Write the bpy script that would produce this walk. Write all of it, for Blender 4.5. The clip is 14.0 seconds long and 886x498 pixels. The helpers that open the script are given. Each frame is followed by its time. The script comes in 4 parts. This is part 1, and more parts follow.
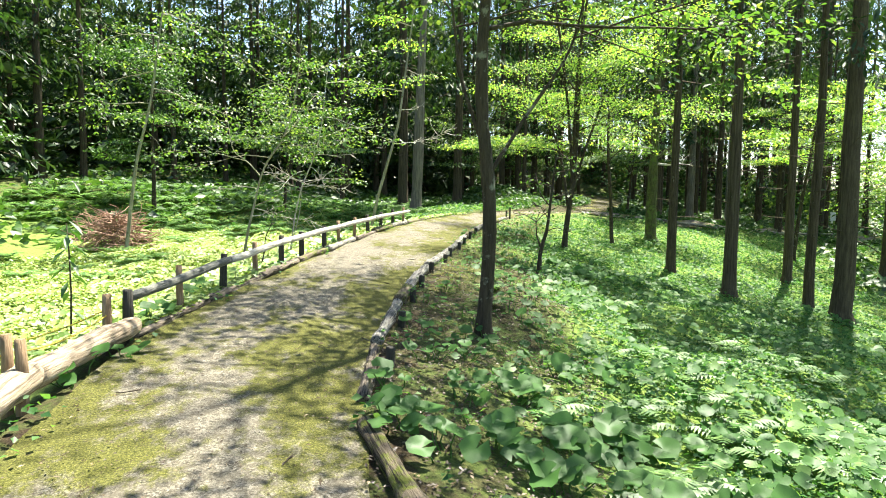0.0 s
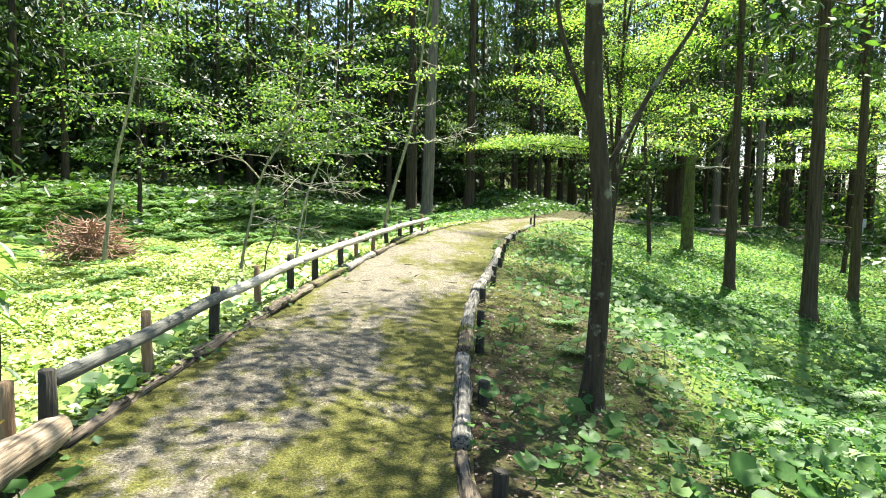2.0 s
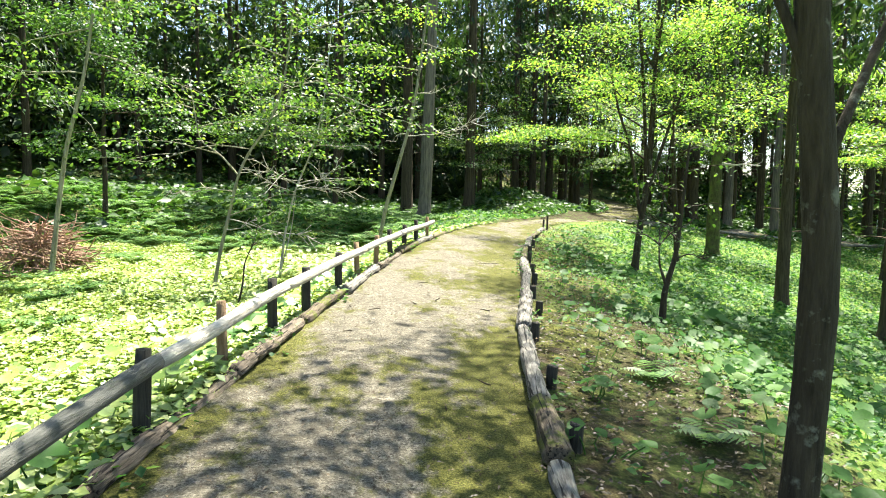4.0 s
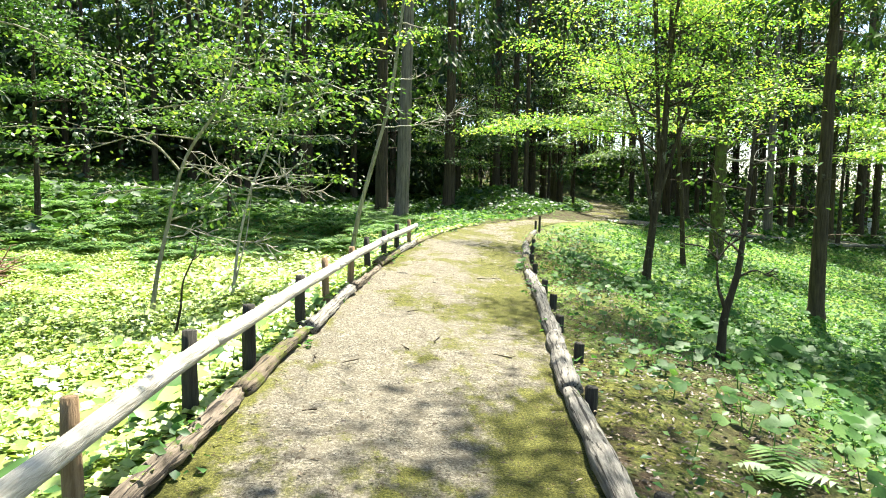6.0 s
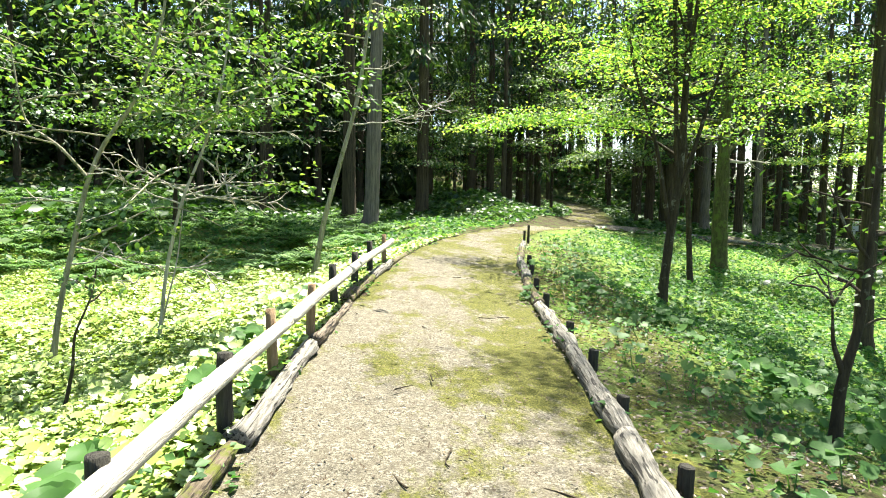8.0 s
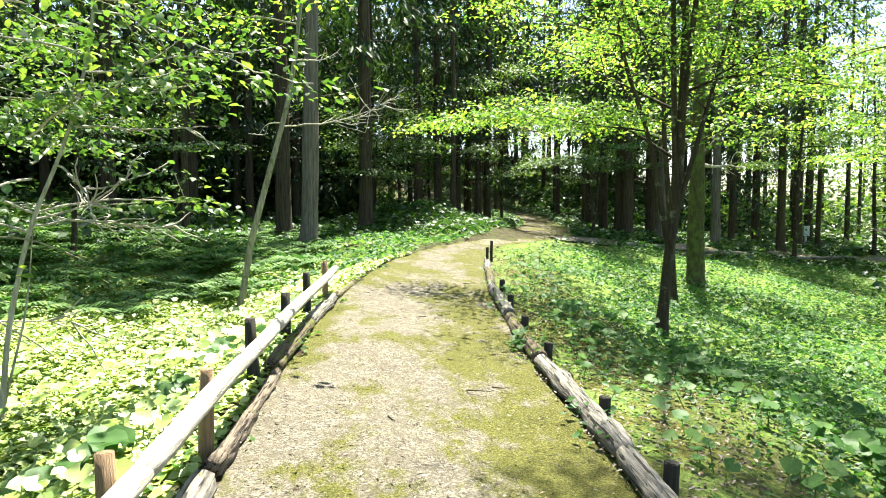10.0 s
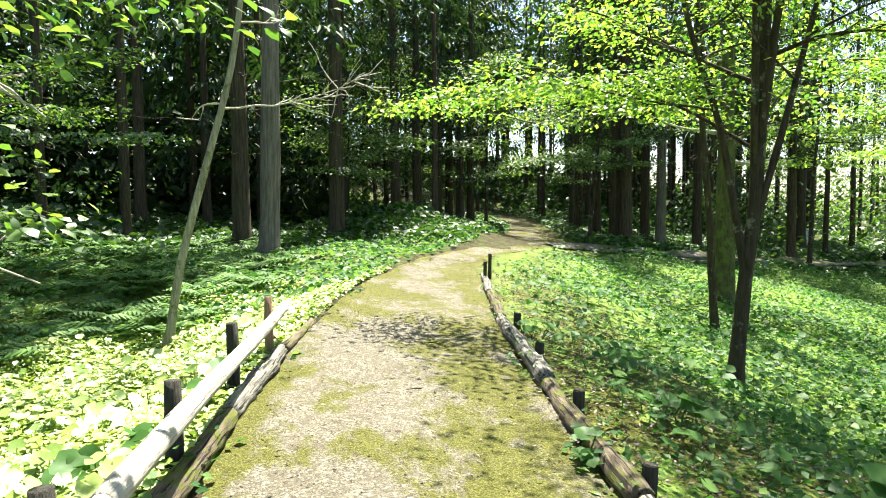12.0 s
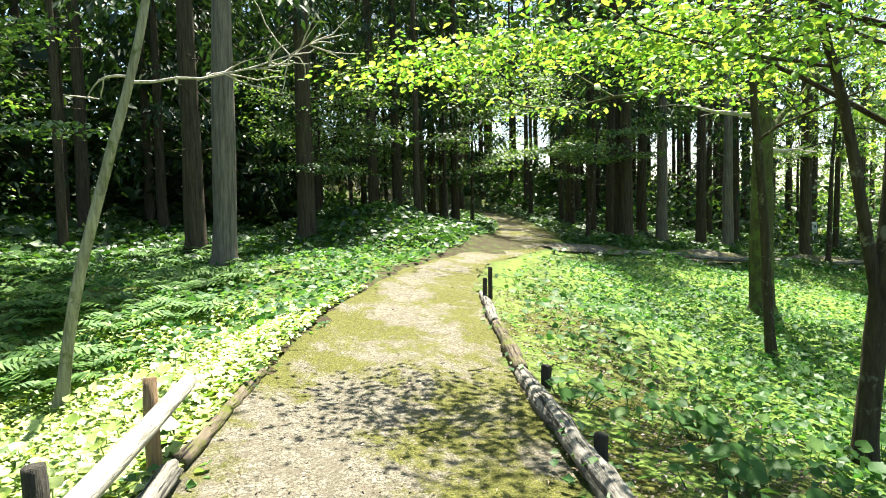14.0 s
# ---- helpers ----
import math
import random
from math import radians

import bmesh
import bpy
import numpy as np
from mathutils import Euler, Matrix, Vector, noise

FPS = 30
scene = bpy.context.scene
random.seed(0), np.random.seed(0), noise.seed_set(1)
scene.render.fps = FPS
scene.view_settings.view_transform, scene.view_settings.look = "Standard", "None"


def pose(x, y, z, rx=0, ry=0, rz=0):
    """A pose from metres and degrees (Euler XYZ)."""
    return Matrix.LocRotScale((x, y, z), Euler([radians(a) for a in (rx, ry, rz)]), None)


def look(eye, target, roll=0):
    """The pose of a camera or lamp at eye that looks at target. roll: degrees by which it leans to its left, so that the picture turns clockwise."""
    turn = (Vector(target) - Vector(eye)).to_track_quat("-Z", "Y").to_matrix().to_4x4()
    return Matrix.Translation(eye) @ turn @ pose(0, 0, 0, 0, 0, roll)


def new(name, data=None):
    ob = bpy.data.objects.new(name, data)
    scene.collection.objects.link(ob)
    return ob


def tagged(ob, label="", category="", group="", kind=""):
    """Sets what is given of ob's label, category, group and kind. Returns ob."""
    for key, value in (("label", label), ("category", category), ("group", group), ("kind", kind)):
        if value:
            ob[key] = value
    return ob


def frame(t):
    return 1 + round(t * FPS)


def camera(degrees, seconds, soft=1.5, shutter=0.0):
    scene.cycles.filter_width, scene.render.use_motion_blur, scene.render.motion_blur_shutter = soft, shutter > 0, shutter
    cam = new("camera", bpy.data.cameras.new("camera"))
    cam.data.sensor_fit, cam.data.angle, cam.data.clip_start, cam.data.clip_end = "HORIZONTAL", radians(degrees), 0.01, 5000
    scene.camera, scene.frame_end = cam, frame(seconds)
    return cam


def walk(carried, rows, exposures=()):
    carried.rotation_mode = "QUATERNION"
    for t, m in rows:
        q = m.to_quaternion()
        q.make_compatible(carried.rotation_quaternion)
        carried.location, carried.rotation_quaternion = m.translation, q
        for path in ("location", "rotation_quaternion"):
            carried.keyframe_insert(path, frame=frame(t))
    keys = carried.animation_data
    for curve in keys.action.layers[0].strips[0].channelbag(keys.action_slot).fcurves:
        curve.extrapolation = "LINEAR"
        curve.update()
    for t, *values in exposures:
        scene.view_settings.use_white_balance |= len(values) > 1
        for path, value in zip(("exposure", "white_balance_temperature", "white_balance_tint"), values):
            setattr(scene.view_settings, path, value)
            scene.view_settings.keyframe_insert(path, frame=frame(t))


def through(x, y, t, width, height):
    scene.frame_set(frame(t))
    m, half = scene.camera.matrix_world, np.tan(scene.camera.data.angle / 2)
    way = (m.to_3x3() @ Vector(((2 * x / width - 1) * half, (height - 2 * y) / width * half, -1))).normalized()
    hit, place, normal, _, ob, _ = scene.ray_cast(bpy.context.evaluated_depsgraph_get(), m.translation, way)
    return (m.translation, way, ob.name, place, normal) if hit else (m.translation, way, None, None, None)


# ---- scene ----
cam = camera(67.0, 14.0, soft=1.0)
PATH = [
    (0, (0.036, -1.275, 1.372), (0.048, 0.718, 1.199), 0.79),
    (0.5, (-0.206, -0.698, 1.384), (-0.191, 1.294, 1.213), 0.99),
    (1, (-0.379, -0.093, 1.392), (-0.366, 1.900, 1.225), 0.89),
    (1.5, (-0.561, 0.494, 1.383), (-0.537, 2.487, 1.219), 0.89),
    (2, (-0.696, 1.088, 1.390), (-0.669, 3.081, 1.229), 0.89),
    (2.5, (-0.838, 1.661, 1.390), (-0.799, 3.654, 1.230), 0.99),
    (3, (-0.969, 2.235, 1.388), (-0.921, 4.228, 1.226), 1.09),
    (3.2, (-1.027, 2.487, 1.388), (-0.973, 4.480, 1.227), 1.09),
    (5.3, (-1.234, 4.664, 1.415), (-1.129, 6.654, 1.245), 0.90),
    (5.5, (-1.269, 4.902, 1.403), (-1.149, 6.891, 1.235), 0.90),
    (6, (-1.316, 5.424, 1.417), (-1.166, 7.411, 1.248), 0.90),
    (6.5, (-1.333, 5.991, 1.450), (-1.164, 7.977, 1.282), 0.90),
    (7, (-1.343, 6.527, 1.473), (-1.149, 8.511, 1.307), 0.80),
    (7.5, (-1.364, 7.046, 1.513), (-1.147, 9.027, 1.346), 0.81),
    (8, (-1.399, 7.574, 1.535), (-1.150, 9.552, 1.371), 0.71),
    (8.5, (-1.372, 8.084, 1.550), (-1.097, 10.059, 1.393), 0.61),
    (9, (-1.382, 8.603, 1.579), (-1.052, 10.569, 1.428), 0.32),
    (9.2, (-1.379, 8.781, 1.579), (-1.028, 10.745, 1.436), 0.23),
    (11.3, (-1.121, 11.496, 1.634), (-0.631, 13.431, 1.500), -0.44),
    (11.5, (-1.076, 11.730, 1.636), (-0.586, 13.665, 1.502), -0.24),
    (12, (-0.969, 12.345, 1.653), (-0.474, 14.279, 1.521), -0.44),
    (12.5, (-0.885, 12.903, 1.667), (-0.379, 14.833, 1.534), -0.54),
    (13, (-0.768, 13.452, 1.697), (-0.250, 15.379, 1.558), -0.93),
    (13.5, (-0.651, 14.026, 1.699), (-0.113, 15.947, 1.558), -1.23),
    (14, (-0.500, 14.580, 1.732), (0.050, 16.498, 1.588), -1.33),
]
walk(cam, [(t, look(e, g, r)) for t, e, g, r in PATH], [(0, 2.36), (14, 2.33)])

# world and sun
SUN_AZ, SUN_EL = 30.0, 65.0
world = bpy.data.worlds.new("sky")
scene.world = world
world.use_nodes = True
wt = world.node_tree
sky = wt.nodes.new("ShaderNodeTexSky")
sky.sky_type, sky.sun_disc = "NISHITA", False
sky.sun_elevation, sky.sun_rotation = radians(SUN_EL), radians(SUN_AZ)
wt.nodes["Background"].inputs["Strength"].default_value = 0.07
wt.links.new(sky.outputs[0], wt.nodes["Background"].inputs["Color"])
sun_data = bpy.data.lights.new("sun", "SUN")
sun_data.energy, sun_data.angle, sun_data.color = 5.0, radians(0.7), (1.0, 0.95, 0.84)
sun = new("sun", sun_data)
sun.matrix_world = look((60 * math.sin(radians(SUN_AZ)) * math.cos(radians(SUN_EL)),
                         60 * math.cos(radians(SUN_AZ)) * math.cos(radians(SUN_EL)), 60 * math.sin(radians(SUN_EL))), (0, 0, 0))

# ---- materials ----


def material(name):
    m = bpy.data.materials.new(name)
    m.use_nodes = True
    nt = m.node_tree
    nt.nodes.clear()
    out = nt.nodes.new("ShaderNodeOutputMaterial")
    return m, nt, out


def node(nt, kind, **sockets):
    n = nt.nodes.new(kind)
    for key, value in sockets.items():
        n.inputs[key.replace("_", " ")].default_value = value
    return n


def ramp(nt, fac, stops):
    r = nt.nodes.new("ShaderNodeValToRGB")
    while len(r.color_ramp.elements) < len(stops):
        r.color_ramp.elements.new(0.5)
    for el, (p, c) in zip(r.color_ramp.elements, stops):
        el.position = p
        el.color = (*c, 1) if len(c) == 3 else c
    nt.links.new(fac, r.inputs[0])
    return r.outputs[0]


def coords(nt, scale=(1, 1, 1)):
    tc = nt.nodes.new("ShaderNodeTexCoord")
    mp = nt.nodes.new("ShaderNodeMapping")
    mp.inputs["Scale"].default_value = scale
    nt.links.new(tc.outputs["Object"], mp.inputs[0])
    return mp.outputs[0]


def noise_tex(nt, vec, scale, detail=4.0, rough=0.6):
    n = node(nt, "ShaderNodeTexNoise", Scale=scale, Detail=detail, Roughness=rough)
    nt.links.new(vec, n.inputs["Vector"])
    return n.outputs[0]


def mix(nt, fac, a, b, blend="MIX"):
    n = nt.nodes.new("ShaderNodeMix")
    n.data_type, n.blend_type = "RGBA", blend
    for sock, value in ((n.inputs[0], fac), (n.inputs[6], a), (n.inputs[7], b)):
        if isinstance(value, bpy.types.NodeSocket):
            nt.links.new(value, sock)
        elif isinstance(value, (int, float)):
            sock.default_value = value
        else:
            sock.default_value = (*value, 1)
    return n.outputs[2]


def finish(nt, out, colour, rough=0.85, height=None, bump=0.4, dist=0.02, spec=0.3):
    p = node(nt, "ShaderNodeBsdfPrincipled", Roughness=rough)
    p.inputs["Specular IOR Level"].default_value = spec
    nt.links.new(colour, p.inputs["Base Color"])
    if height is not None:
        b = node(nt, "ShaderNodeBump", Strength=bump, Distance=dist)
        nt.links.new(height, b.inputs["Height"])
        nt.links.new(b.outputs[0], p.inputs["Normal"])
    nt.links.new(p.outputs[0], out.inputs[0])


def leaf_material(name, stops, through=0.45, gloss=0.05):
    m, nt, out = material(name)
    g = nt.nodes.new("ShaderNodeNewGeometry")
    col = ramp(nt, g.outputs["Random Per Island"], stops)
    vein = noise_tex(nt, coords(nt), 60.0, 2.0)
    col = mix(nt, 0.35, col, ramp(nt, vein, [(0.3, (0.35, 0.35, 0.35)), (0.7, (1, 1, 1))]), "MULTIPLY")
    bright = mix(nt, 1.0, col, (1.5, 1.6, 0.7), "MULTIPLY")
    d, t = nt.nodes.new("ShaderNodeBsdfDiffuse"), nt.nodes.new("ShaderNodeBsdfTranslucent")
    nt.links.new(col, d.inputs[0])
    nt.links.new(bright, t.inputs[0])
    a = node(nt, "ShaderNodeMixShader", Fac=through)
    nt.links.new(d.outputs[0], a.inputs[1])
    nt.links.new(t.outputs[0], a.inputs[2])
    s = node(nt, "ShaderNodeBsdfGlossy", Roughness=0.48)
    b = node(nt, "ShaderNodeMixShader", Fac=gloss)
    nt.links.new(a.outputs[0], b.inputs[1])
    nt.links.new(s.outputs[0], b.inputs[2])
    nt.links.new(b.outputs[0], out.inputs[0])
    return m


def bark_material(name, dark, light, patch, patch_at=0.62, stretch=7.0, scale=9.0):
    m, nt, out = material(name)
    v = coords(nt, (stretch, stretch, 1))
    ridge = noise_tex(nt, v, scale / 3, 6.0, 0.7)
    col = ramp(nt, ridge, [(0.3, dark), (0.7, light)])
    spots = noise_tex(nt, coords(nt), 5.0, 5.0, 0.65)
    col = mix(nt, ramp(nt, spots, [(patch_at, (0, 0, 0)), (patch_at + 0.08, (1, 1, 1))]), col, patch)
    finish(nt, out, col, 0.9, ridge, 0.8, 0.03, 0.2)
    return m


def ground_material():
    m, nt, out = material("forest_soil")
    v = coords(nt)
    big, fine, mid = noise_tex(nt, v, 0.35, 4), noise_tex(nt, v, 34.0, 6, 0.75), noise_tex(nt, v, 4.0, 5, 0.65)
    litter = ramp(nt, fine, [(0.3, (0.018, 0.012, 0.008)), (0.55, (0.045, 0.031, 0.018)), (0.75, (0.12, 0.09, 0.05))])
    moss = ramp(nt, fine, [(0.3, (0.02, 0.035, 0.008)), (0.7, (0.09, 0.13, 0.025))])
    both = mix(nt, ramp(nt, mid, [(0.45, (0, 0, 0)), (0.62, (1, 1, 1))]), litter, moss)
    both = mix(nt, ramp(nt, big, [(0.4, (0, 0, 0)), (0.6, (0.5, 0.5, 0.5))]), both, litter)
    # a low mat of herbs and moss where plants grow
    herb = nt.nodes.new("ShaderNodeAttribute")
    herb.attribute_name = "herb"
    green = ramp(nt, fine, [(0.3, (0.06, 0.11, 0.02)), (0.55, (0.16, 0.25, 0.045)), (0.75, (0.3, 0.37, 0.09))])
    breaks = nt.nodes.new("ShaderNodeMath")
    breaks.operation = "MULTIPLY"
    nt.links.new(herb.outputs["Fac"], breaks.inputs[0])
    nt.links.new(ramp(nt, mid, [(0.3, (0.35, 0.35, 0.35)), (0.5, (1, 1, 1))]), breaks.inputs[1])
    both = mix(nt, breaks.outputs[0], both, green)
    # yellow-green moss creeping over the bank beside the path
    bank = nt.nodes.new("ShaderNodeAttribute")
    bank.attribute_name = "bank_moss"
    creep = nt.nodes.new("ShaderNodeMath")
    creep.operation = "MULTIPLY"
    nt.links.new(bank.outputs["Fac"], creep.inputs[0])
    nt.links.new(ramp(nt, noise_tex(nt, v, 2.3, 6, 0.7), [(0.46, (0, 0, 0)), (0.55, (1, 1, 1))]), creep.inputs[1])
    both = mix(nt, creep.outputs[0], both, ramp(nt, fine, [(0.35, (0.018, 0.022, 0.005)), (0.52, (0.075, 0.08, 0.014)), (0.7, (0.2, 0.19, 0.045))]))
    finish(nt, out, both, 0.95, fine, 0.7, 0.03, 0.15)
    return m


def path_material():
    m, nt, out = material("gravel_and_moss")
    v = coords(nt)
    grit = noise_tex(nt, v, 75.0, 5, 0.8)
    mid = noise_tex(nt, v, 9.0, 5, 0.7)
    gravel = ramp(nt, grit, [(0.38, (0.016, 0.014, 0.01)), (0.49, (0.11, 0.1, 0.073)), (0.62, (0.35, 0.32, 0.24))])
    stone = node(nt, "ShaderNodeTexVoronoi", Scale=70.0)
    nt.links.new(v, stone.inputs["Vector"])
    pebble = nt.nodes.new("ShaderNodeSeparateColor")
    nt.links.new(stone.outputs["Color"], pebble.inputs[0])
    gravel = mix(nt, 0.45, gravel, ramp(nt, pebble.outputs[0], [(0.0, (0.03, 0.027, 0.02)), (0.55, (0.12, 0.107, 0.08)), (1.0, (0.34, 0.315, 0.25))]))
    gravel = mix(nt, ramp(nt, mid, [(0.35, (0.75, 0.75, 0.75)), (0.6, (0, 0, 0))]), gravel, (0.1, 0.087, 0.06))
    moss = ramp(nt, grit, [(0.34, (0.014, 0.018, 0.003)), (0.5, (0.07, 0.074, 0.01)), (0.68, (0.19, 0.185, 0.036))])
    patches = noise_tex(nt, coords(nt, (1.0, 0.6, 1)), 1.3, 10, 0.76)
    # moss grows thickest towards the ends of the walk and along the log edge
    sep = nt.nodes.new("ShaderNodeSeparateXYZ")
    nt.links.new(v, sep.inputs[0])
    far = node(nt, "ShaderNodeMapRange")
    nt.links.new(sep.outputs[1], far.inputs[0])
    for i, value in ((1, 13.0), (2, 21.0), (3, 0.0), (4, 0.06)):
        far.inputs[i].default_value = value
    near = node(nt, "ShaderNodeMapRange")
    nt.links.new(sep.outputs[1], near.inputs[0])
    for i, value in ((1, 9.0), (2, 4.0), (3, 0.0), (4, 0.055)):
        near.inputs[i].default_value = value
    side = nt.nodes.new("ShaderNodeAttribute")
    side.attribute_name = "moss_side"
    s1 = nt.nodes.new("ShaderNodeMath")
    nt.links.new(patches, s1.inputs[0]), nt.links.new(far.outputs[0], s1.inputs[1])
    s2 = nt.nodes.new("ShaderNodeMath")
    nt.links.new(s1.outputs[0], s2.inputs[0]), nt.links.new(near.outputs[0], s2.inputs[1])
    s3 = nt.nodes.new("ShaderNodeMath")
    nt.links.new(s2.outputs[0], s3.inputs[0]), nt.links.new(side.outputs["Fac"], s3.inputs[1])
    col = mix(nt, ramp(nt, s3.outputs[0], [(0.53, (0, 0, 0)), (0.6, (0.9, 0.9, 0.9))]), gravel, moss)
    bits = noise_tex(nt, coords(nt, (1.0, 0.35, 1)), 26.0, 3, 0.8)
    col = mix(nt, ramp(nt, bits, [(0.33, (0.85, 0.85, 0.85)), (0.38, (0, 0, 0))]), col, (0.045, 0.03, 0.018))
    finish(nt, out, col, 0.95, grit, 0.7, 0.018, 0.15)
    return m


def wood_material(name, dark, light, moss, moss_at, cracks=0.0):
    m, nt, out = material(name)
    v = coords(nt, (14, 14, 1.2))
    grain = noise_tex(nt, v, 3.0, 6, 0.7)
    col = ramp(nt, grain, [(0.32, dark), (0.5, tuple((a + b) / 2 for a, b in zip(dark, light))), (0.7, light)])
    blot = noise_tex(nt, coords(nt), 4.5, 5, 0.7)
    col = mix(nt, ramp(nt, blot, [(moss_at, (0, 0, 0)), (moss_at + 0.1, (1, 1, 1))]), col, moss)
    if cracks:
        split = noise_tex(nt, coords(nt, (30, 30, 1.0)), 1.6, 3, 0.5)
        col = mix(nt, ramp(nt, split, [(0.40, (cracks, cracks, cracks)), (0.45, (0, 0, 0))]), col, tuple(0.2 * c for c in dark))
    finish(nt, out, col, 0.85, grain, 0.9, 0.03, 0.25)
    return m


M_GROUND, M_PATH = ground_material(), path_material()
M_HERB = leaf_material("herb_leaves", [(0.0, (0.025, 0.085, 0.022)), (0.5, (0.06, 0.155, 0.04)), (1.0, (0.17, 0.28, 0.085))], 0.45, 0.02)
# lighter, yellower leaf colour that paints in the sunshine on the meadow side
M_SUN_TINTED = leaf_material("sun_tinted_leaves", [(0.0, (0.13, 0.23, 0.035)), (0.5, (0.25, 0.35, 0.055)), (1.0, (0.42, 0.47, 0.14))], 0.25, 0.07)
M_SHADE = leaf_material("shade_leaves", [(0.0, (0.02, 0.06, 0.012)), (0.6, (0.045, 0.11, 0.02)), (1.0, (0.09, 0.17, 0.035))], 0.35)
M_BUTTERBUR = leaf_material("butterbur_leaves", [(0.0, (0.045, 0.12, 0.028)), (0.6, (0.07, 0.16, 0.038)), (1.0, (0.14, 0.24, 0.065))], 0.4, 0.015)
M_FERN = leaf_material("fern_fronds", [(0.0, (0.045, 0.13, 0.022)), (1.0, (0.15, 0.28, 0.05))], 0.4)
M_BROAD = leaf_material("broad_leaves", [(0.0, (0.036, 0.09, 0.02)), (0.6, (0.08, 0.16, 0.034)), (1.0, (0.19, 0.26, 0.06))], 0.5)
M_BROAD_B = leaf_material("yellow_green_leaves", [(0.0, (0.06, 0.16, 0.028)), (0.6, (0.17, 0.3, 0.05)), (1.0, (0.4, 0.47, 0.1))], 0.55)
M_NEEDLE = leaf_material("conifer_sprays", [(0.0, (0.013, 0.034, 0.012)), (0.7, (0.03, 0.065, 0.02)), (1.0, (0.07, 0.11, 0.032))], 0.25, 0.03)
M_LITTER = leaf_material("fallen_leaves", [(0.0, (0.04, 0.027, 0.016)), (0.7, (0.09, 0.062, 0.034)), (1.0, (0.24, 0.18, 0.1))], 0.1)
M_BARK = bark_material("grey_brown_bark", (0.018, 0.014, 0.009), (0.075, 0.06, 0.036), (0.17, 0.17, 0.12), 0.57)
M_BARK_MOSS = bark_material("mossy_bark", (0.03, 0.03, 0.012), (0.11, 0.11, 0.045), (0.09, 0.12, 0.03), 0.5)
M_CEDAR = bark_material("cedar_bark", (0.022, 0.016, 0.009), (0.1, 0.08, 0.046), (0.12, 0.12, 0.08), 0.66, 12.0, 6.0)
M_PALE = bark_material("pale_bark", (0.12, 0.11, 0.07), (0.36, 0.34, 0.25), (0.1, 0.12, 0.04), 0.56)
M_TWIG = bark_material("bleached_twigs", (0.2, 0.18, 0.14), (0.5, 0.47, 0.4), (0.25, 0.22, 0.16), 0.7)
M_POST = wood_material("dark_post_wood", (0.015, 0.014, 0.011), (0.065, 0.06, 0.046), (0.04, 0.048, 0.02), 0.62)
M_STAKE = wood_material("new_stake_wood", (0.15, 0.09, 0.045), (0.34, 0.24, 0.14), (0.2, 0.16, 0.1), 0.66)
M_RAIL = wood_material("peeled_rail_wood", (0.26, 0.24, 0.19), (0.6, 0.57, 0.48), (0.2, 0.19, 0.13), 0.66)
M_RAIL_GREY = wood_material("grey_green_rail_wood", (0.06, 0.062, 0.05), (0.19, 0.19, 0.16), (0.08, 0.1, 0.05), 0.6)
M_LOG_NEW = wood_material("peeled_log_wood", (0.2, 0.14, 0.085), (0.5, 0.42, 0.3), (0.26, 0.19, 0.12), 0.58, 0.6)
M_LOG = wood_material("grey_log_wood", (0.05, 0.045, 0.036), (0.34, 0.32, 0.27), (0.07, 0.08, 0.018), 0.6, 0.9)
M_LOG_MOSS = wood_material("mossy_log_wood", (0.035, 0.025, 0.014), (0.2, 0.16, 0.11), (0.095, 0.11, 0.014), 0.46, 0.9)
M_ROT = wood_material("rotten_log_wood", (0.035, 0.026, 0.018), (0.27, 0.22, 0.16), (0.07, 0.08, 0.016), 0.54, 0.9)
M_BRUSH = bark_material("dead_cedar_brush", (0.15, 0.085, 0.055), (0.4, 0.26, 0.19), (0.3, 0.18, 0.12), 0.6)
M_GREY_BARK = bark_material("grey_cedar_bark", (0.06, 0.05, 0.036), (0.23, 0.2, 0.15), (0.14, 0.15, 0.08), 0.66, 12.0, 6.0)
M_WHITE = wood_material("white_board", (0.6, 0.6, 0.58), (0.8, 0.8, 0.78), (0.6, 0.6, 0.55), 0.7)
M_CORD = wood_material("yellow_cord", (0.5, 0.36, 0.05), (0.75, 0.58, 0.1), (0.5, 0.4, 0.1), 0.7)
M_CUT = wood_material("cut_end_wood", (0.2, 0.13, 0.07), (0.45, 0.34, 0.22), (0.2, 0.16, 0.1), 0.66)

# ---- ground ----
LEFT_Y = [-60, -8, -2, 2.4, 4.4, 6.5, 8.2, 9.9, 12.4, 15.2, 16.8, 18.9, 22.2, 26.2, 31.3, 34.5, 41.0, 47.5, 60, 90]
LEFT_X = [25, 0.4, -1.2, -2.25, -2.52, -2.42, -2.24, -2.08, -1.85, -1.4, -1.1, -0.65, 0.34, 2.1, 5.3, 7.0, 9.6, 11.1, 2.0, -30]
RIGHT_Y = [-60, -8, -2, 2.0, 3.9, 6.5, 7.8, 9.1, 11.6, 14.6, 16.0, 18.1, 19.85, 22.7, 25.1, 27.2, 29.55, 31.8, 36.5, 46.5, 50.5, 60, 90]
RIGHT_X = [28, 3.0, 0.9, -0.36, -0.55, -0.46, -0.32, -0.2, 0.1, 0.45, 0.7, 1.1, 1.5, 2.3, 3.05, 4.0, 6.0, 7.7, 9.8, 12.8, 12.5, 4.5, -27]
SLOPE = (0.035, -0.0582, 0.03374)


def left_edge(y):
    return np.interp(y, LEFT_Y, LEFT_X)


def right_edge(y):
    return np.interp(y, RIGHT_Y, RIGHT_X)


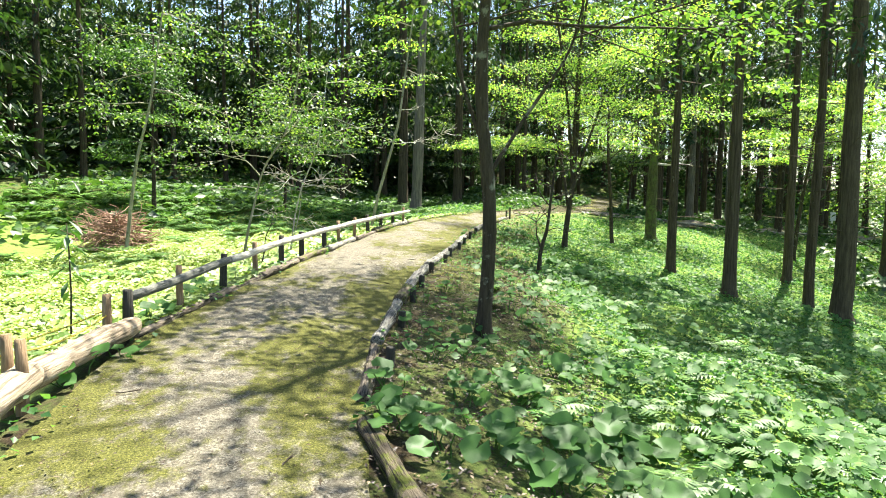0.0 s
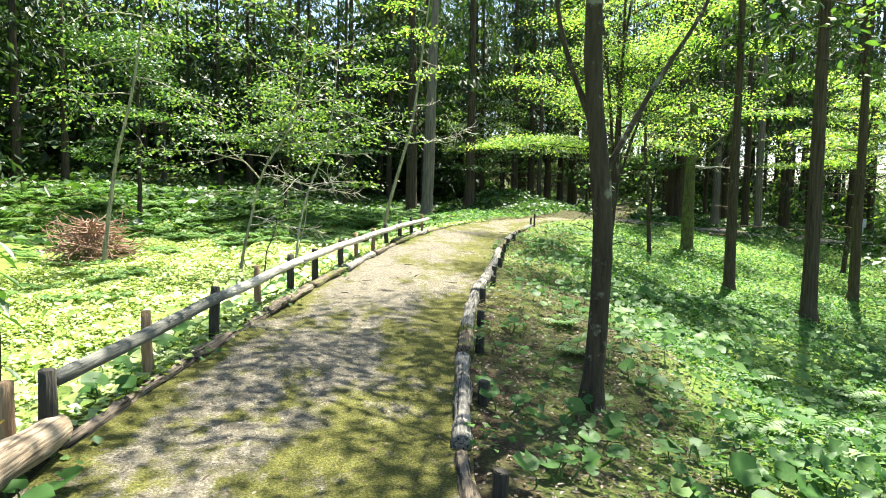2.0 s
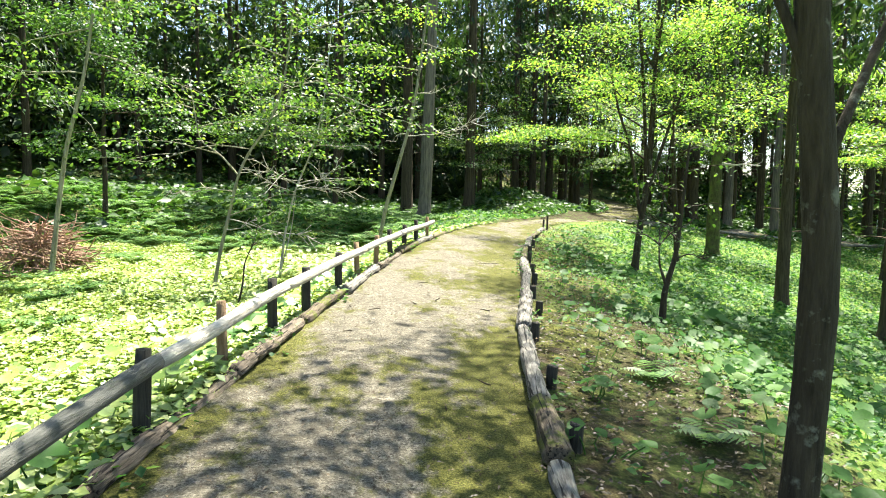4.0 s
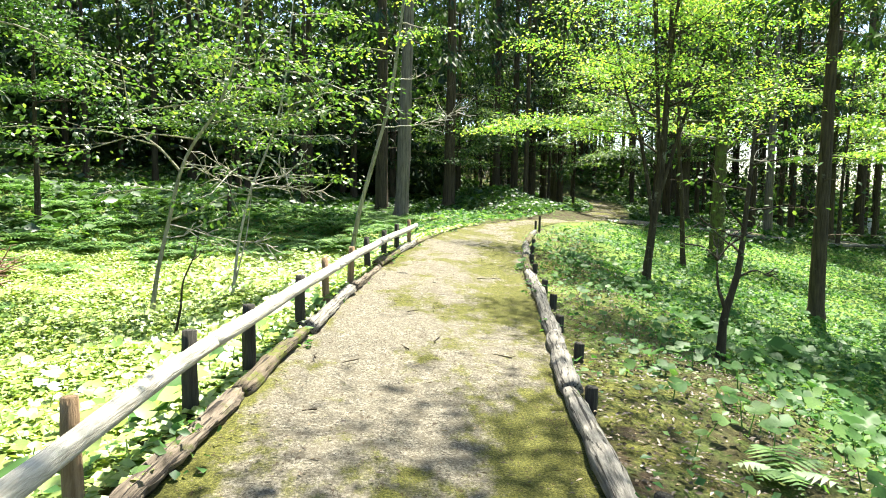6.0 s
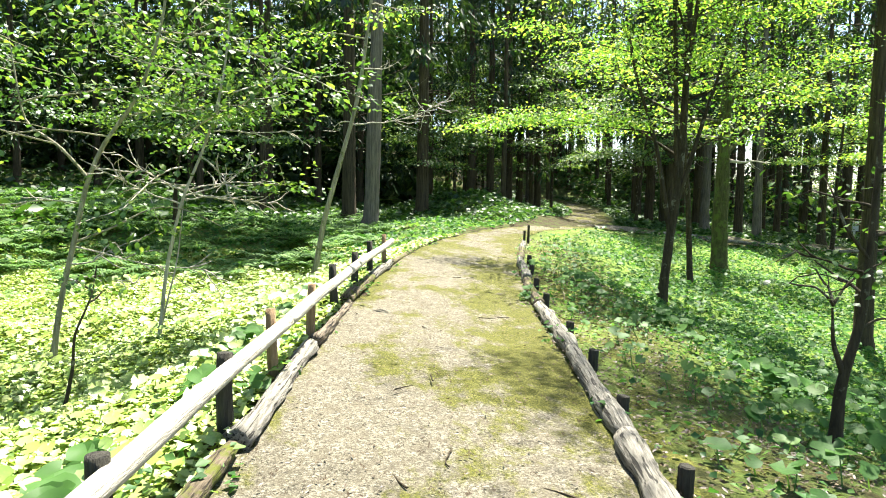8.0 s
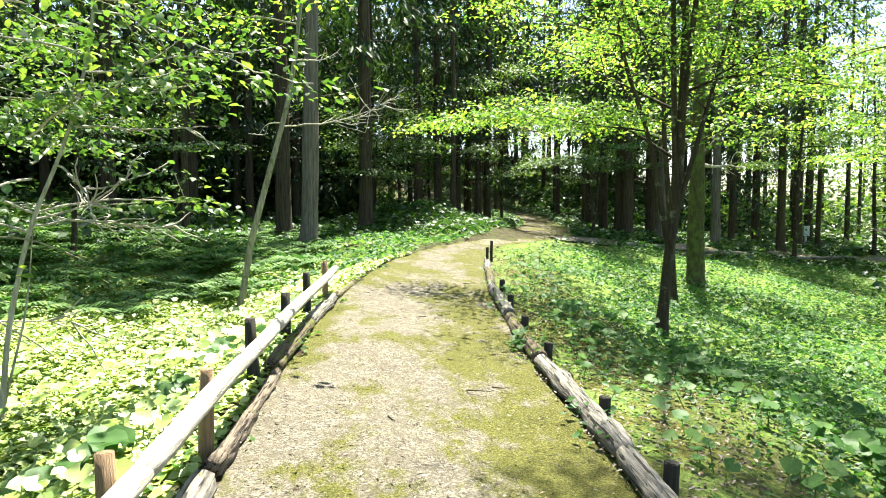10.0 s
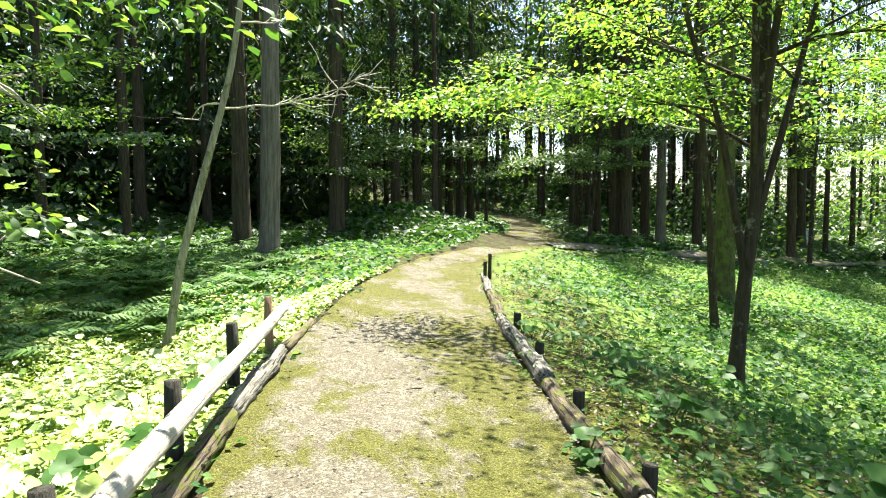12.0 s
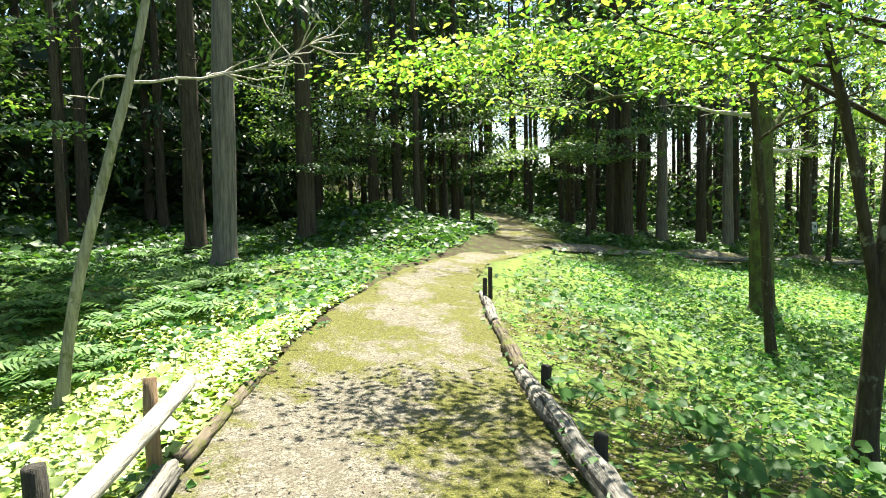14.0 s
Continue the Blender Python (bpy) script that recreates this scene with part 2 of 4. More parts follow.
def rise(x, y):
    """The terraced hill beyond the bend, falling away behind its ridge."""
    slope = np.interp(y, [44, 50, 53, 63, 68, 80, 110], [0, 0.25, 0.6, 3.9, 4.1, 1.5, -1.0])
    step = np.clip((y - 52) / 2.4, 0, 4.5)
    slope = slope + 0.3 * np.clip(1.6 * (step - np.floor(step)) - 0.3, 0, 1) * np.clip(63 - y, 0, 1) * np.clip(y - 52, 0, 1)
    return slope * np.interp(x, [-12, 0, 16, 34], [0.6, 1, 1, 0.3])


def path_z(x, y):
    return -0.227 + rise(x, y) + SLOPE[1] * np.clip(x, -14, 20) + SLOPE[2] * np.clip(y, -6, 60)


def branch_near(x):
    return np.interp(x, [5.0, 8.0, 10.4, 14.7, 18, 24, 40], [30.0, 30.1, 30.1, 30.5, 30.8, 31.2, 33.0])


def branch_far(x):
    return np.interp(x, [5.0, 8.0, 10.4, 14.7, 18, 24, 40], [31.6, 31.9, 31.7, 32.0, 32.3, 32.7, 34.5])


def on_branch(x, y, grow=0.0):
    return (x > 5.0) & (y > branch_near(x) - grow) & (y < branch_far(x) + grow)


def height(x, y):
    """Height of the forest floor."""
    x, y = np.asarray(x, float), np.asarray(y, float)
    tilt = np.interp(y, [0, 20, 28, 33, 45], [1, 0.9, 0.65, 0.6, 0.9])
    yc = np.minimum(y, 47.0)
    dl, dr = (left_edge(yc) - x) * tilt, (x - right_edge(yc)) * tilt
    low = np.interp(dl, [0, 0.35, 0.8, 1.5, 3, 6, 10, 20, 45, 90], [0, -0.06, -0.35, -0.65, -0.97, -1.17, -1.15, -0.75, 0.5, 1.5])
    high = np.interp(dl, [0, 0.4, 1.2, 3, 6, 12, 30, 90], [0, 0.0, -0.03, -0.38, -0.5, -0.2, 1.3, 3])
    w = np.clip((y - 20.5) / 6.5, 0, 1)
    w = w * w * (3 - 2 * w)
    left = low * (1 - w) + high * w
    right = np.interp(dr, [0, 0.3, 1, 2, 3, 5, 8, 12, 30, 90], [0, -0.04, -0.14, -0.33, -0.54, -0.78, -1.18, -1.25, -0.9, -0.5])
    right = right * np.interp(y, [4, 10, 20, 27, 31], [1.2, 1.0, 1.0, 0.75, 0.35])
    z = path_z(x, y) + (np.where(dl > 0, left, 0) + np.where(dr > 0, right, 0)) * np.interp(y, [46, 54], [1, 0.2])
    z = z + 1.0 * np.exp(-((x - 2.8) / 2.6) ** 2 - ((y - 34.5) / 3.2) ** 2)
    z = z + 0.05 * np.clip(-x - 14, 0, 30)
    outside = np.clip(np.maximum(dl, dr), 0, 1.5) / 1.5
    z = z + outside * (0.06 * np.sin(1.3 * x + 0.7 * y) + 0.05 * np.sin(2.1 * y - 1.7 * x) + 0.03 * np.sin(4.3 * x + 3.1 * y))
    inside = (left_edge(y) - x < 0.02) & (x - right_edge(y) < 0.02)
    return np.where(inside, z - 0.05, z)


def fast_mesh(name, verts, faces, mat, smooth=False):
    me = bpy.data.meshes.new(name)
    verts, faces = np.asarray(verts, np.float32), np.asarray(faces, np.int32)
    k = faces.shape[1]
    me.vertices.add(len(verts))
    me.vertices.foreach_set("co", verts.ravel())
    me.loops.add(faces.size)
    me.loops.foreach_set("vertex_index", faces.ravel())
    me.polygons.add(len(faces))
    me.polygons.foreach_set("loop_start", np.arange(0, faces.size, k, dtype=np.int32))
    me.update(calc_edges=True)
    if smooth:
        me.polygons.foreach_set("use_smooth", np.ones(len(faces), bool))
    me.materials.append(mat)
    return me


def grid_faces(nu, nv):
    i = np.arange(nu - 1)[:, None] * nv + np.arange(nv - 1)[None, :]
    return np.stack([i, i + nv, i + nv + 1, i + 1], -1).reshape(-1, 4)


gx = np.concatenate([[-900, -400, -180, -90], np.arange(-50, -14, 2.0), np.arange(-14, 16, 0.2), np.arange(16, 52, 2.0), [90, 180, 400, 900]])
gy = np.concatenate([[-900, -400, -180, -90, -50, -30, -15], np.arange(-8, 46, 0.2), np.arange(46, 70, 0.6), np.arange(70, 90, 2.0), [120, 180, 400, 900]])
GX, GY = np.meshgrid(gx, gy, indexing="ij")
GZ = height(GX, GY)
DL, DR = left_edge(GY) - GX, GX - right_edge(GY)
herb = np.clip((DL - 0.15) / 0.5, 0, 1) * np.interp(GY, [20, 25], [1, 0.45]) + np.clip((DR - 0.2) / 2.2, 0, 0.9)
herb = herb + np.clip(1 - np.abs(DR - 0.45) / 0.7, 0, 1) * np.interp(GY, [9, 14], [0, 0.8])
herb = herb * (1 - 0.75 * np.clip(np.exp(-((GX - 0.9) / 0.8) ** 2 - ((GY - 7) / 2.5) ** 2) + np.exp(-((GX - 1.4) / 0.7) ** 2 - ((GY - 10.5) / 2.8) ** 2), 0, 1))
herb = herb * np.interp(GY, [30, 45], [1, 0.4]) * np.interp(np.abs(GX), [12, 18], [1, 0.5])
ground = new("ground", fast_mesh("ground", np.stack([GX, GY, GZ], -1).reshape(-1, 3), grid_faces(len(gx), len(gy)), M_GROUND, True))
herb_att = ground.data.attributes.new("herb", "FLOAT", "POINT")
herb_att.data.foreach_set("value", herb.astype(np.float32).ravel())
bank_moss = np.clip((DR - 0.02) / 0.1, 0, 1) * np.clip(np.interp(GY, [8, 14], [1.1, 2.0]) - DR, 0, 1) * np.interp(GY, [6, 9, 22, 25], [0.1, 1, 1, 0.3])
bank_att = ground.data.attributes.new("bank_moss", "FLOAT", "POINT")
bank_att.data.foreach_set("value", bank_moss.astype(np.float32).ravel())
tagged(ground, "dark forest soil with leaf litter and moss", "ground", kind="structure")


def strip(name, rows_xyz, mat, side=None):
    rows_xyz = np.asarray(rows_xyz)
    nu, nv = rows_xyz.shape[:2]
    me = fast_mesh(name, rows_xyz.reshape(-1, 3), grid_faces(nu, nv), mat, True)
    att = me.attributes.new("moss_side", "FLOAT", "POINT")
    att.data.foreach_set("value", np.asarray(side if side is not None else np.zeros(nu * nv), np.float32).ravel())
    return new(name, me)


py = np.concatenate([np.arange(-14, 24, 0.12), np.arange(24, 60, 0.3)])
pu = np.linspace(-0.03, 1.03, 26)
PX = left_edge(py)[:, None] * (1 - pu) + right_edge(py)[:, None] * pu
PY = np.repeat(py[:, None], len(pu), 1)
PZ = path_z(PX, PY) + 0.012 * np.sin(2.2 * PY + 3 * PX) + 0.008 * np.sin(5.1 * PX - 3.3 * PY) + 0.03 * (0.25 - (pu - 0.5) ** 2) - 0.01
moss_side = np.interp(PY, [3, 6, 12, 17], [0.04, 0.14, 0.12, 0.06]) * np.clip((pu[None, :] - 0.5) * 2.8, 0, 1) + 0.08 * np.clip((0.12 - pu[None, :]) * 10, 0, 1)
path = strip("path", np.stack([PX, PY, PZ], -1), M_PATH, moss_side)
tagged(path, "pale gravel footpath with patches of yellow-green moss", "path", kind="structure")
bx = np.arange(7.0, 40, 0.4)
bu = np.linspace(0, 1, 8)
BY = branch_near(bx)[:, None] * (1 - bu) + branch_far(bx)[:, None] * bu
BX = np.repeat(bx[:, None], 8, 1)
BZ = height(BX, BY) + 0.05
branch = strip("side_path", np.stack([BX, BY, BZ], -1), M_PATH)
tagged(branch, "narrow gravel side path crossing the slope", "path", kind="structure")

# ---- builders ----


def part(name, data, parent, label=""):
    ob = new(name, data)
    ob.parent = parent
    if label:
        ob["label"] = label
    return ob


def thing(name, x, y, z, label, category, group=""):
    ob = new(name)
    ob.location = (x, y, z)
    ob.empty_display_size = 0.2
    return tagged(ob, label, category, group)


class Solid:
    """Gathers tubes into one mesh."""

    def __init__(self):
        self.v, self.f, self.n = [], [], 0

    def tube(self, pts, radii, sides=8, wobble=0.0, seed=0, cap=True):
        pts, radii = np.asarray(pts, float), np.asarray(radii, float)
        rng = np.random.default_rng(seed)
        t = np.gradient(pts, axis=0)
        t /= np.linalg.norm(t, axis=1, keepdims=True) + 1e-9
        ref = np.array([1.0, 0, 0]) if abs(t[0][0]) < 0.8 else np.array([0, 1.0, 0])
        a = np.cross(t, ref)
        a /= np.linalg.norm(a, axis=1, keepdims=True) + 1e-9
        b = np.cross(t, a)
        ang = np.linspace(0, 2 * np.pi, sides, endpoint=False)
        r = radii[:, None] * (1 + wobble * rng.normal(size=(len(pts), sides)))
        ring = pts[:, None, :] + r[..., None] * (np.cos(ang)[None, :, None] * a[:, None, :] + np.sin(ang)[None, :, None] * b[:, None, :])
        base = self.n
        self.v.append(ring.reshape(-1, 3))
        self.n += len(pts) * sides
        i = np.arange(len(pts) - 1)[:, None] * sides
        j = np.arange(sides)[None, :]
        k = (j + 1) % sides
        self.f.append((np.stack([i + j, i + k, i + sides + k, i + sides + j], -1) + base).reshape(-1, 4))
        if cap:
            for row in (0, len(pts) - 1):
                self.v.append(pts[row][None])
                c = self.n
                self.n += 1
                ring_i = base + row * sides
                q = [(c, ring_i + s, ring_i + (s + 1) % sides, c) if row else (c, ring_i + (s + 1) % sides, ring_i + s, c) for s in range(sides)]
                self.f.append(np.array(q))

    def mesh(self, name, mat, smooth=True):
        v, f = np.concatenate(self.v), np.concatenate(self.f)
        me = bpy.data.meshes.new(name)
        me.from_pydata(v.tolist(), [], [tuple(dict.fromkeys(q)) for q in f.tolist()])
        me.update()
        if smooth:
            me.polygons.foreach_set("use_smooth", np.ones(len(me.polygons), bool))
        me.materials.append(mat)
        return me


def unit(v):
    return v / (np.linalg.norm(v, axis=-1, keepdims=True) + 1e-9)


def leaf_arrays(c, fwd, up, length, width, fold=0.12):
    """One folded leaf of two triangles for each centre."""
    n = len(c)
    fwd = unit(fwd)
    side = unit(np.cross(fwd, up))
    nor = np.cross(side, fwd)
    length, width = np.broadcast_to(length, n)[:, None], np.broadcast_to(width, n)[:, None]
    base, tip = c - fwd * length * 0.5, c + fwd * length * 0.5 - nor * length * 0.1
    l = c + side * width * 0.5 + nor * width * fold + fwd * length * 0.05
    r = c - side * width * 0.5 + nor * width * fold + fwd * length * 0.05
    v = np.stack([base, l, tip, r], 1).reshape(-1, 3)
    i = np.arange(n)[:, None] * 4
    f = np.concatenate([i + [0, 2, 1], i + [0, 3, 2]], 1).reshape(-1, 3)
    return v, f


def lobed_leaf_mesh(name, c, fwd, up, length, width, mat):
    """Leaves with a rounded outline: four triangles each, dished along the midrib."""
    n = len(c)
    fwd = unit(fwd)
    side = unit(np.cross(fwd, up))
    nor = np.cross(side, fwd)
    L, W = np.broadcast_to(length, n)[:, None], np.broadcast_to(width, n)[:, None]
    rows = [c - fwd * L * 0.5]
    for a, w, h in ((-0.18, 0.44, 0.05), (0.22, 0.5, 0.06)):
        rows += [c + fwd * L * a + side * W * w + nor * W * h, c + fwd * L * a - side * W * w + nor * W * h]
    rows.append(c + fwd * L * 0.5 - nor * L * 0.14)
    v = np.stack(rows, 1).reshape(-1, 3)
    i = np.arange(n)[:, None] * 6
    f = np.concatenate([i + [0, 2, 1], i + [1, 2, 3], i + [2, 4, 3], i + [3, 4, 5]], 1).reshape(-1, 3)
    return fast_mesh(name, v, f, mat)


def leaf_mesh(name, c, fwd, up, length, width, mat, fold=0.12):
    v, f = leaf_arrays(c, fwd, up, length, width, fold)
    return fast_mesh(name, v, f, mat)


def sprays(rng, anchors, dirs, per, spread, flat=0.3, size=0.09, droop=0.15):
    """Leaves in flat layered sprays round anchor points."""
    n = len(anchors)
    c = np.repeat(anchors, per, 0)
    d = np.repeat(dirs, per, 0)
    along = rng.random((n * per, 1)) * 1.2 - 0.3
    off = np.clip(rng.normal(size=(n * per, 3)), -1.5, 1.5) * spread * np.array([1, 1, flat])
    c = c + d * along * spread + off
    c[:, 2] -= droop * np.linalg.norm(off[:, :2], axis=1)
    fwd = unit(off * np.array([1, 1, 0.3]) + d * 0.4 + rng.normal(size=off.shape) * 0.3)
    fwd[:, 2] -= 0.2
    up = unit(np.array([0, 0, 1.0]) + rng.normal(size=off.shape) * 0.27)
    s = size * (0.65 + 0.7 * rng.random(n * per))
    return c, fwd, up, s


def curve(p0, d0, length, rng, n=7, bend=0.18, lift=0.0):
    pts, p, d = [np.array(p0, float)], np.array(p0, float), unit(np.array(d0, float))
    for _ in range(n - 1):
        d = unit(d + rng.normal(size=3) * bend + np.array([0, 0, lift]))
        p = p + d * length / (n - 1)
        pts.append(p)
    return np.array(pts)


def smooth_line(pts, n=26):
    """A rounded line through a few points."""
    pts = np.asarray(pts, float)
    t = np.concatenate([[0], np.cumsum(np.linalg.norm(np.diff(pts, axis=0), axis=1))])
    u = np.linspace(0, t[-1], n)
    q = np.stack([np.interp(u, t, pts[:, i]) for i in range(3)], 1)
    for _ in range(3):
        q[1:-1] = (q[:-2] + 2 * q[1:-1] + q[2:]) / 4
    return q


def broadleaf(name, x, y, label, tall=8.0, r=0.12, lean=(0, 0), crown=(3.0, 8.0), reach=2.2, limbs=9, per=45, size=0.1, spread=0.3,
              bark=None, leaves=None, seed=1, twigs=3, flat=0.16, rise=0.45, wave=0.05, group="", spines=None, dead=(), dead_bark=None, wide=0.62, fork=0.55, boughs=(), high=None):
    """A tree: trunk and limbs, sprays of leaves, and bare twigs (dead: height, reach, turn, count) where it has them."""
    rng = np.random.default_rng(seed)
    tree = thing(name, x, y, float(height(x, y)) - 0.05, label, "tree", group)
    wood, anchors, dirs = Solid(), [], []
    if spines is None:
        h = np.linspace(0, 1, 9)
        px = lean[0] * h ** 1.3 + wave * np.cumsum(rng.normal(size=9)) * 0.5
        py_ = lean[1] * h ** 1.3 + wave * np.cumsum(rng.normal(size=9)) * 0.5
        spines = [np.stack([px - px[0], py_ - py_[0], tall * h], 1)]
    for s, line in enumerate(spines):
        stem = smooth_line(line, 34 if s == 0 else 20)
        n = len(stem)
        h = np.linspace(0, 1, n)
        rs = r if s == 0 else r * fork
        rad = rs * (1 - 0.72 * h)
        if s == 0:
            rad *= 1 + 0.45 * np.exp(-h * tall / 0.12)
        wood.tube(stem, rad, 12 if s == 0 else 8, 0.05, seed + s, False)
        lim = limbs if s == 0 else max(3, limbs // 2)
        lo, hi = max(crown[0], stem[0][2] + 0.3), min(crown[1], stem[-1][2])
        for i in range(lim):
            zf = lo + (hi - lo) * (i + 0.6 * rng.random()) / lim
            p0 = np.array([np.interp(zf, stem[:, 2], stem[:, 0]), np.interp(zf, stem[:, 2], stem[:, 1]), zf])
            a = i * 2.4 + seed * 1.7 + rng.normal() * 0.3
            ln = reach * (0.55 + 0.65 * rng.random()) * (1 - 0.35 * (i / lim))
            d = np.array([math.cos(a), math.sin(a), rise * (0.4 + 1.1 * rng.random())])
            limb = curve(p0, d, ln, rng, 7, 0.12, -0.03)
            rl = max(0.012, rs * 0.34)
            wood.tube(limb, np.linspace(rl, 0.006, 7), 5, 0, 0, False)
            for j in range(twigs):
                q = limb[2 + (j * 4) // max(1, twigs - 1) if twigs > 1 else 4]
                dd = unit(limb[-1] - limb[0]) + rng.normal(size=3) * np.array([0.8, 0.8, 0.2])
                tw = curve(q, dd, ln * 0.42, rng, 4, 0.15)
                wood.tube(tw, np.linspace(rl * 0.4, 0.004, 4), 4, 0, 0, False)
                anchors += [tw[2], tw[3]]
                dirs += [unit(tw[3] - tw[0])] * 2
            anchors += [limb[-1], limb[-2]]
            dirs += [unit(limb[-1] - limb[0])] * 2
    for line, leafy in boughs:
        b = smooth_line(line, 16)
        wood.tube(b, np.linspace(max(0.014, r * 0.3), 0.005, 16), 6, 0, 0, False)
        if leafy:
            for k in range(4, 16):
                for sg in (-1, 1):
                    d = unit(b[-1] - b[0])
                    d = unit(d * 0.6 + sg * np.array([-d[1], d[0], 0.0]) + rng.normal(size=3) * 0.1)
                    tw = curve(b[k], d, 0.55 * (1.1 - 0.05 * k), rng, 4, 0.1)
                    wood.tube(tw, np.linspace(0.006, 0.003, 4), 4, 0, 0, False)
                    anchors += [tw[1], tw[3]]
                    dirs += [d, d]
    part("trunk", wood.mesh("trunk", bark or M_BARK), tree)
    if per:
        # extra sprays above the view, added only to thicken the shade below
        if high:
            far_up = [i for i, p in enumerate(anchors) if p[2] > high[0] and high[2] < p[1] < high[3]]
            for i in far_up * high[1]:
                anchors.append(anchors[i] + rng.normal(size=3) * np.array([0.55, 0.55, 0.25]))
                dirs.append(dirs[i])
        c, fwd, up, s = sprays(rng, np.array(anchors), np.array(dirs), per, spread, flat, size)
        part("crown", lobed_leaf_mesh("crown", c, fwd, up, s, s * wide, leaves or M_BROAD), tree)
    for zf, ln, turn, count in dead:
        stem = smooth_line(spines[0], 34)
        p0 = np.array([np.interp(zf, stem[:, 2], stem[:, 0]), np.interp(zf, stem[:, 2], stem[:, 1]), zf])
        b = Solid()
        main = curve(p0, (math.cos(turn), math.sin(turn), 0.12), ln, rng, 9, 0.14, 0.0)
        b.tube(main, np.linspace(max(0.012, r * 0.28), 0.004, 9), 5, 0, 0, False)
        bough = part("dead_branch", b.mesh("dead_branch", dead_bark or M_TWIG), tree, "bare bleached dead branch" if dead_bark is None else "bare dark twig")
        for k in range(count):
            q = main[rng.integers(3, 9)]
            side = curve(q, unit(main[-1] - main[0]) + rng.normal(size=3) * np.array([0.7, 0.7, 0.55]), ln * rng.uniform(0.15, 0.42), rng, 5, 0.25)
            tw = Solid()
            tw.tube(side, np.linspace(0.009, 0.004, 5), 4, 0, 0, False)
            part("twig", tw.mesh("twig", dead_bark or M_TWIG), bough)
    return tree


def conifer_meshes(seed, tall, r, low, reach, whorls, per, bark, droop=0.35, dead=8, size=0.34, gap=0.0):
    rng = np.random.default_rng(seed)
    h = np.linspace(0, 1, 14)
    wood = Solid()
    bendx, bendy = np.cumsum(rng.normal(size=14)) * 0.015, np.cumsum(rng.normal(size=14)) * 0.015
    rad = r * (1 - 0.85 * h)
    rad[0] *= 1.45
    rad[1] *= 1.04
    hz = np.concatenate([[0, 0.02], np.linspace(0.06, 1, 12)]) * tall
    stem = np.stack([bendx - bendx[0], bendy - bendy[0], hz], 1)
    wood.tube(stem, rad, 10, 0.04, seed, False)
    for i in range(dead):
        zf = 1.8 + (low - 1.0) * rng.random()
        a = rng.random() * 6.28
        p0 = np.array([0, 0, zf])
        wood.tube(curve(p0, (math.cos(a), math.sin(a), 0.1), 0.5 + 1.1 * rng.random(), rng, 5, 0.15), np.linspace(0.016, 0.004, 5), 4, 0, 0, False)
    anchors, dirs = [], []
    for i in range(whorls):
        f = i / max(1, whorls - 1)
        zf = low + (tall - low) * f
        ln = reach * (1.0 - 0.8 * f) * (0.7 + 0.5 * rng.random())
        a = i * 2.4 + rng.normal() * 0.3
        d = np.array([math.cos(a), math.sin(a), 0.12 - droop * (1 - f)])
        b = curve((0, 0, zf), d, ln, rng, 6, 0.08, 0.02)
        if i % 2 == 0:
            wood.tube(b[::2], np.linspace(0.022, 0.005, 3), 3, 0, 0, False)
        for k in (2, 3, 4, 5):
            anchors.append(b[k])
            dirs.append(unit(b[k] - b[k - 1]))
    c, fwd, up, s = sprays(rng, np.array(anchors), np.array(dirs), per, 0.3, 0.45, size, 0.6)
    fwd[:, 2] -= 0.45
    return (wood.mesh("trunk", bark), leaf_mesh("crown", c, fwd, up, s, s * 0.3, M_NEEDLE))


def conifer(kinds, k, x, y, scale, turn, label, group="", name="cedar_tree"):
    t = thing(name, x, y, float(height(x, y)) - 0.06, label, "tree", group)
    t.rotation_euler = (0, 0, turn)
    t.scale = (scale, scale, scale)
    for n, me in zip(("trunk", "crown"), kinds[k]):
        part(n, me, t)
    return t


def log(name, p, q, r0, r1, mat, label, category="log", sides=14, seed=0, wobble=0.035, cut=True):
    """A log from p to q, its local z along its length."""
    p, q = Vector(p), Vector(q)
    ln = (q - p).length
    ob = thing(name, *p, label, category)
    ob.rotation_mode = "QUATERNION"
    ob.rotation_quaternion = (q - p).to_track_quat("Z", "Y")
    rng = np.random.default_rng(seed)
    n = max(6, int(ln / 0.09))
    h = np.linspace(0, 1, n)
    pts = np.stack([np.cumsum(rng.normal(size=n)) * 0.004, np.cumsum(rng.normal(size=n)) * 0.004, h * ln], 1)
    pts[:, :2] -= pts[:1, :2] * (1 - h[:, None]) + pts[-1:, :2] * h[:, None]
    rad = (r0 + (r1 - r0) * h) * (1 + 0.04 * np.sin(h * ln * 7 + seed))
    rad[0] *= 0.93
    rad[-1] *= 0.9
    rad = rad * (1 + 0.1 * np.interp(h * ln, np.linspace(0, ln, 7), rng.normal(size=7)) * (wobble > 0.03))
    s = Solid()
    s.tube(pts, rad, sides, wobble, seed, True)
    grooves = 1 + wobble * 0.9 * np.repeat(rng.normal(size=(1, sides)), n, 0).reshape(-1, 1)
    s.v[0] = s.v[0].copy()
    axis = np.repeat(pts, sides, 0)
    s.v[0] = axis + (s.v[0] - axis) * grooves
    part("log_body", s.mesh("log_body", mat), ob)
    if cut:
        for zz, rr, nm in ((-0.002, r0 * 0.78, "cut_end"), (ln + 0.002, r1 * 0.76, "cut_end")):
            e = Solid()
            e.tube([(0, 0, zz - 0.008), (0, 0, zz + 0.008)], [rr, rr], sides, 0.02, seed + 5)
            part(nm, e.mesh("cut_end", M_CUT, False), ob)
    return ob


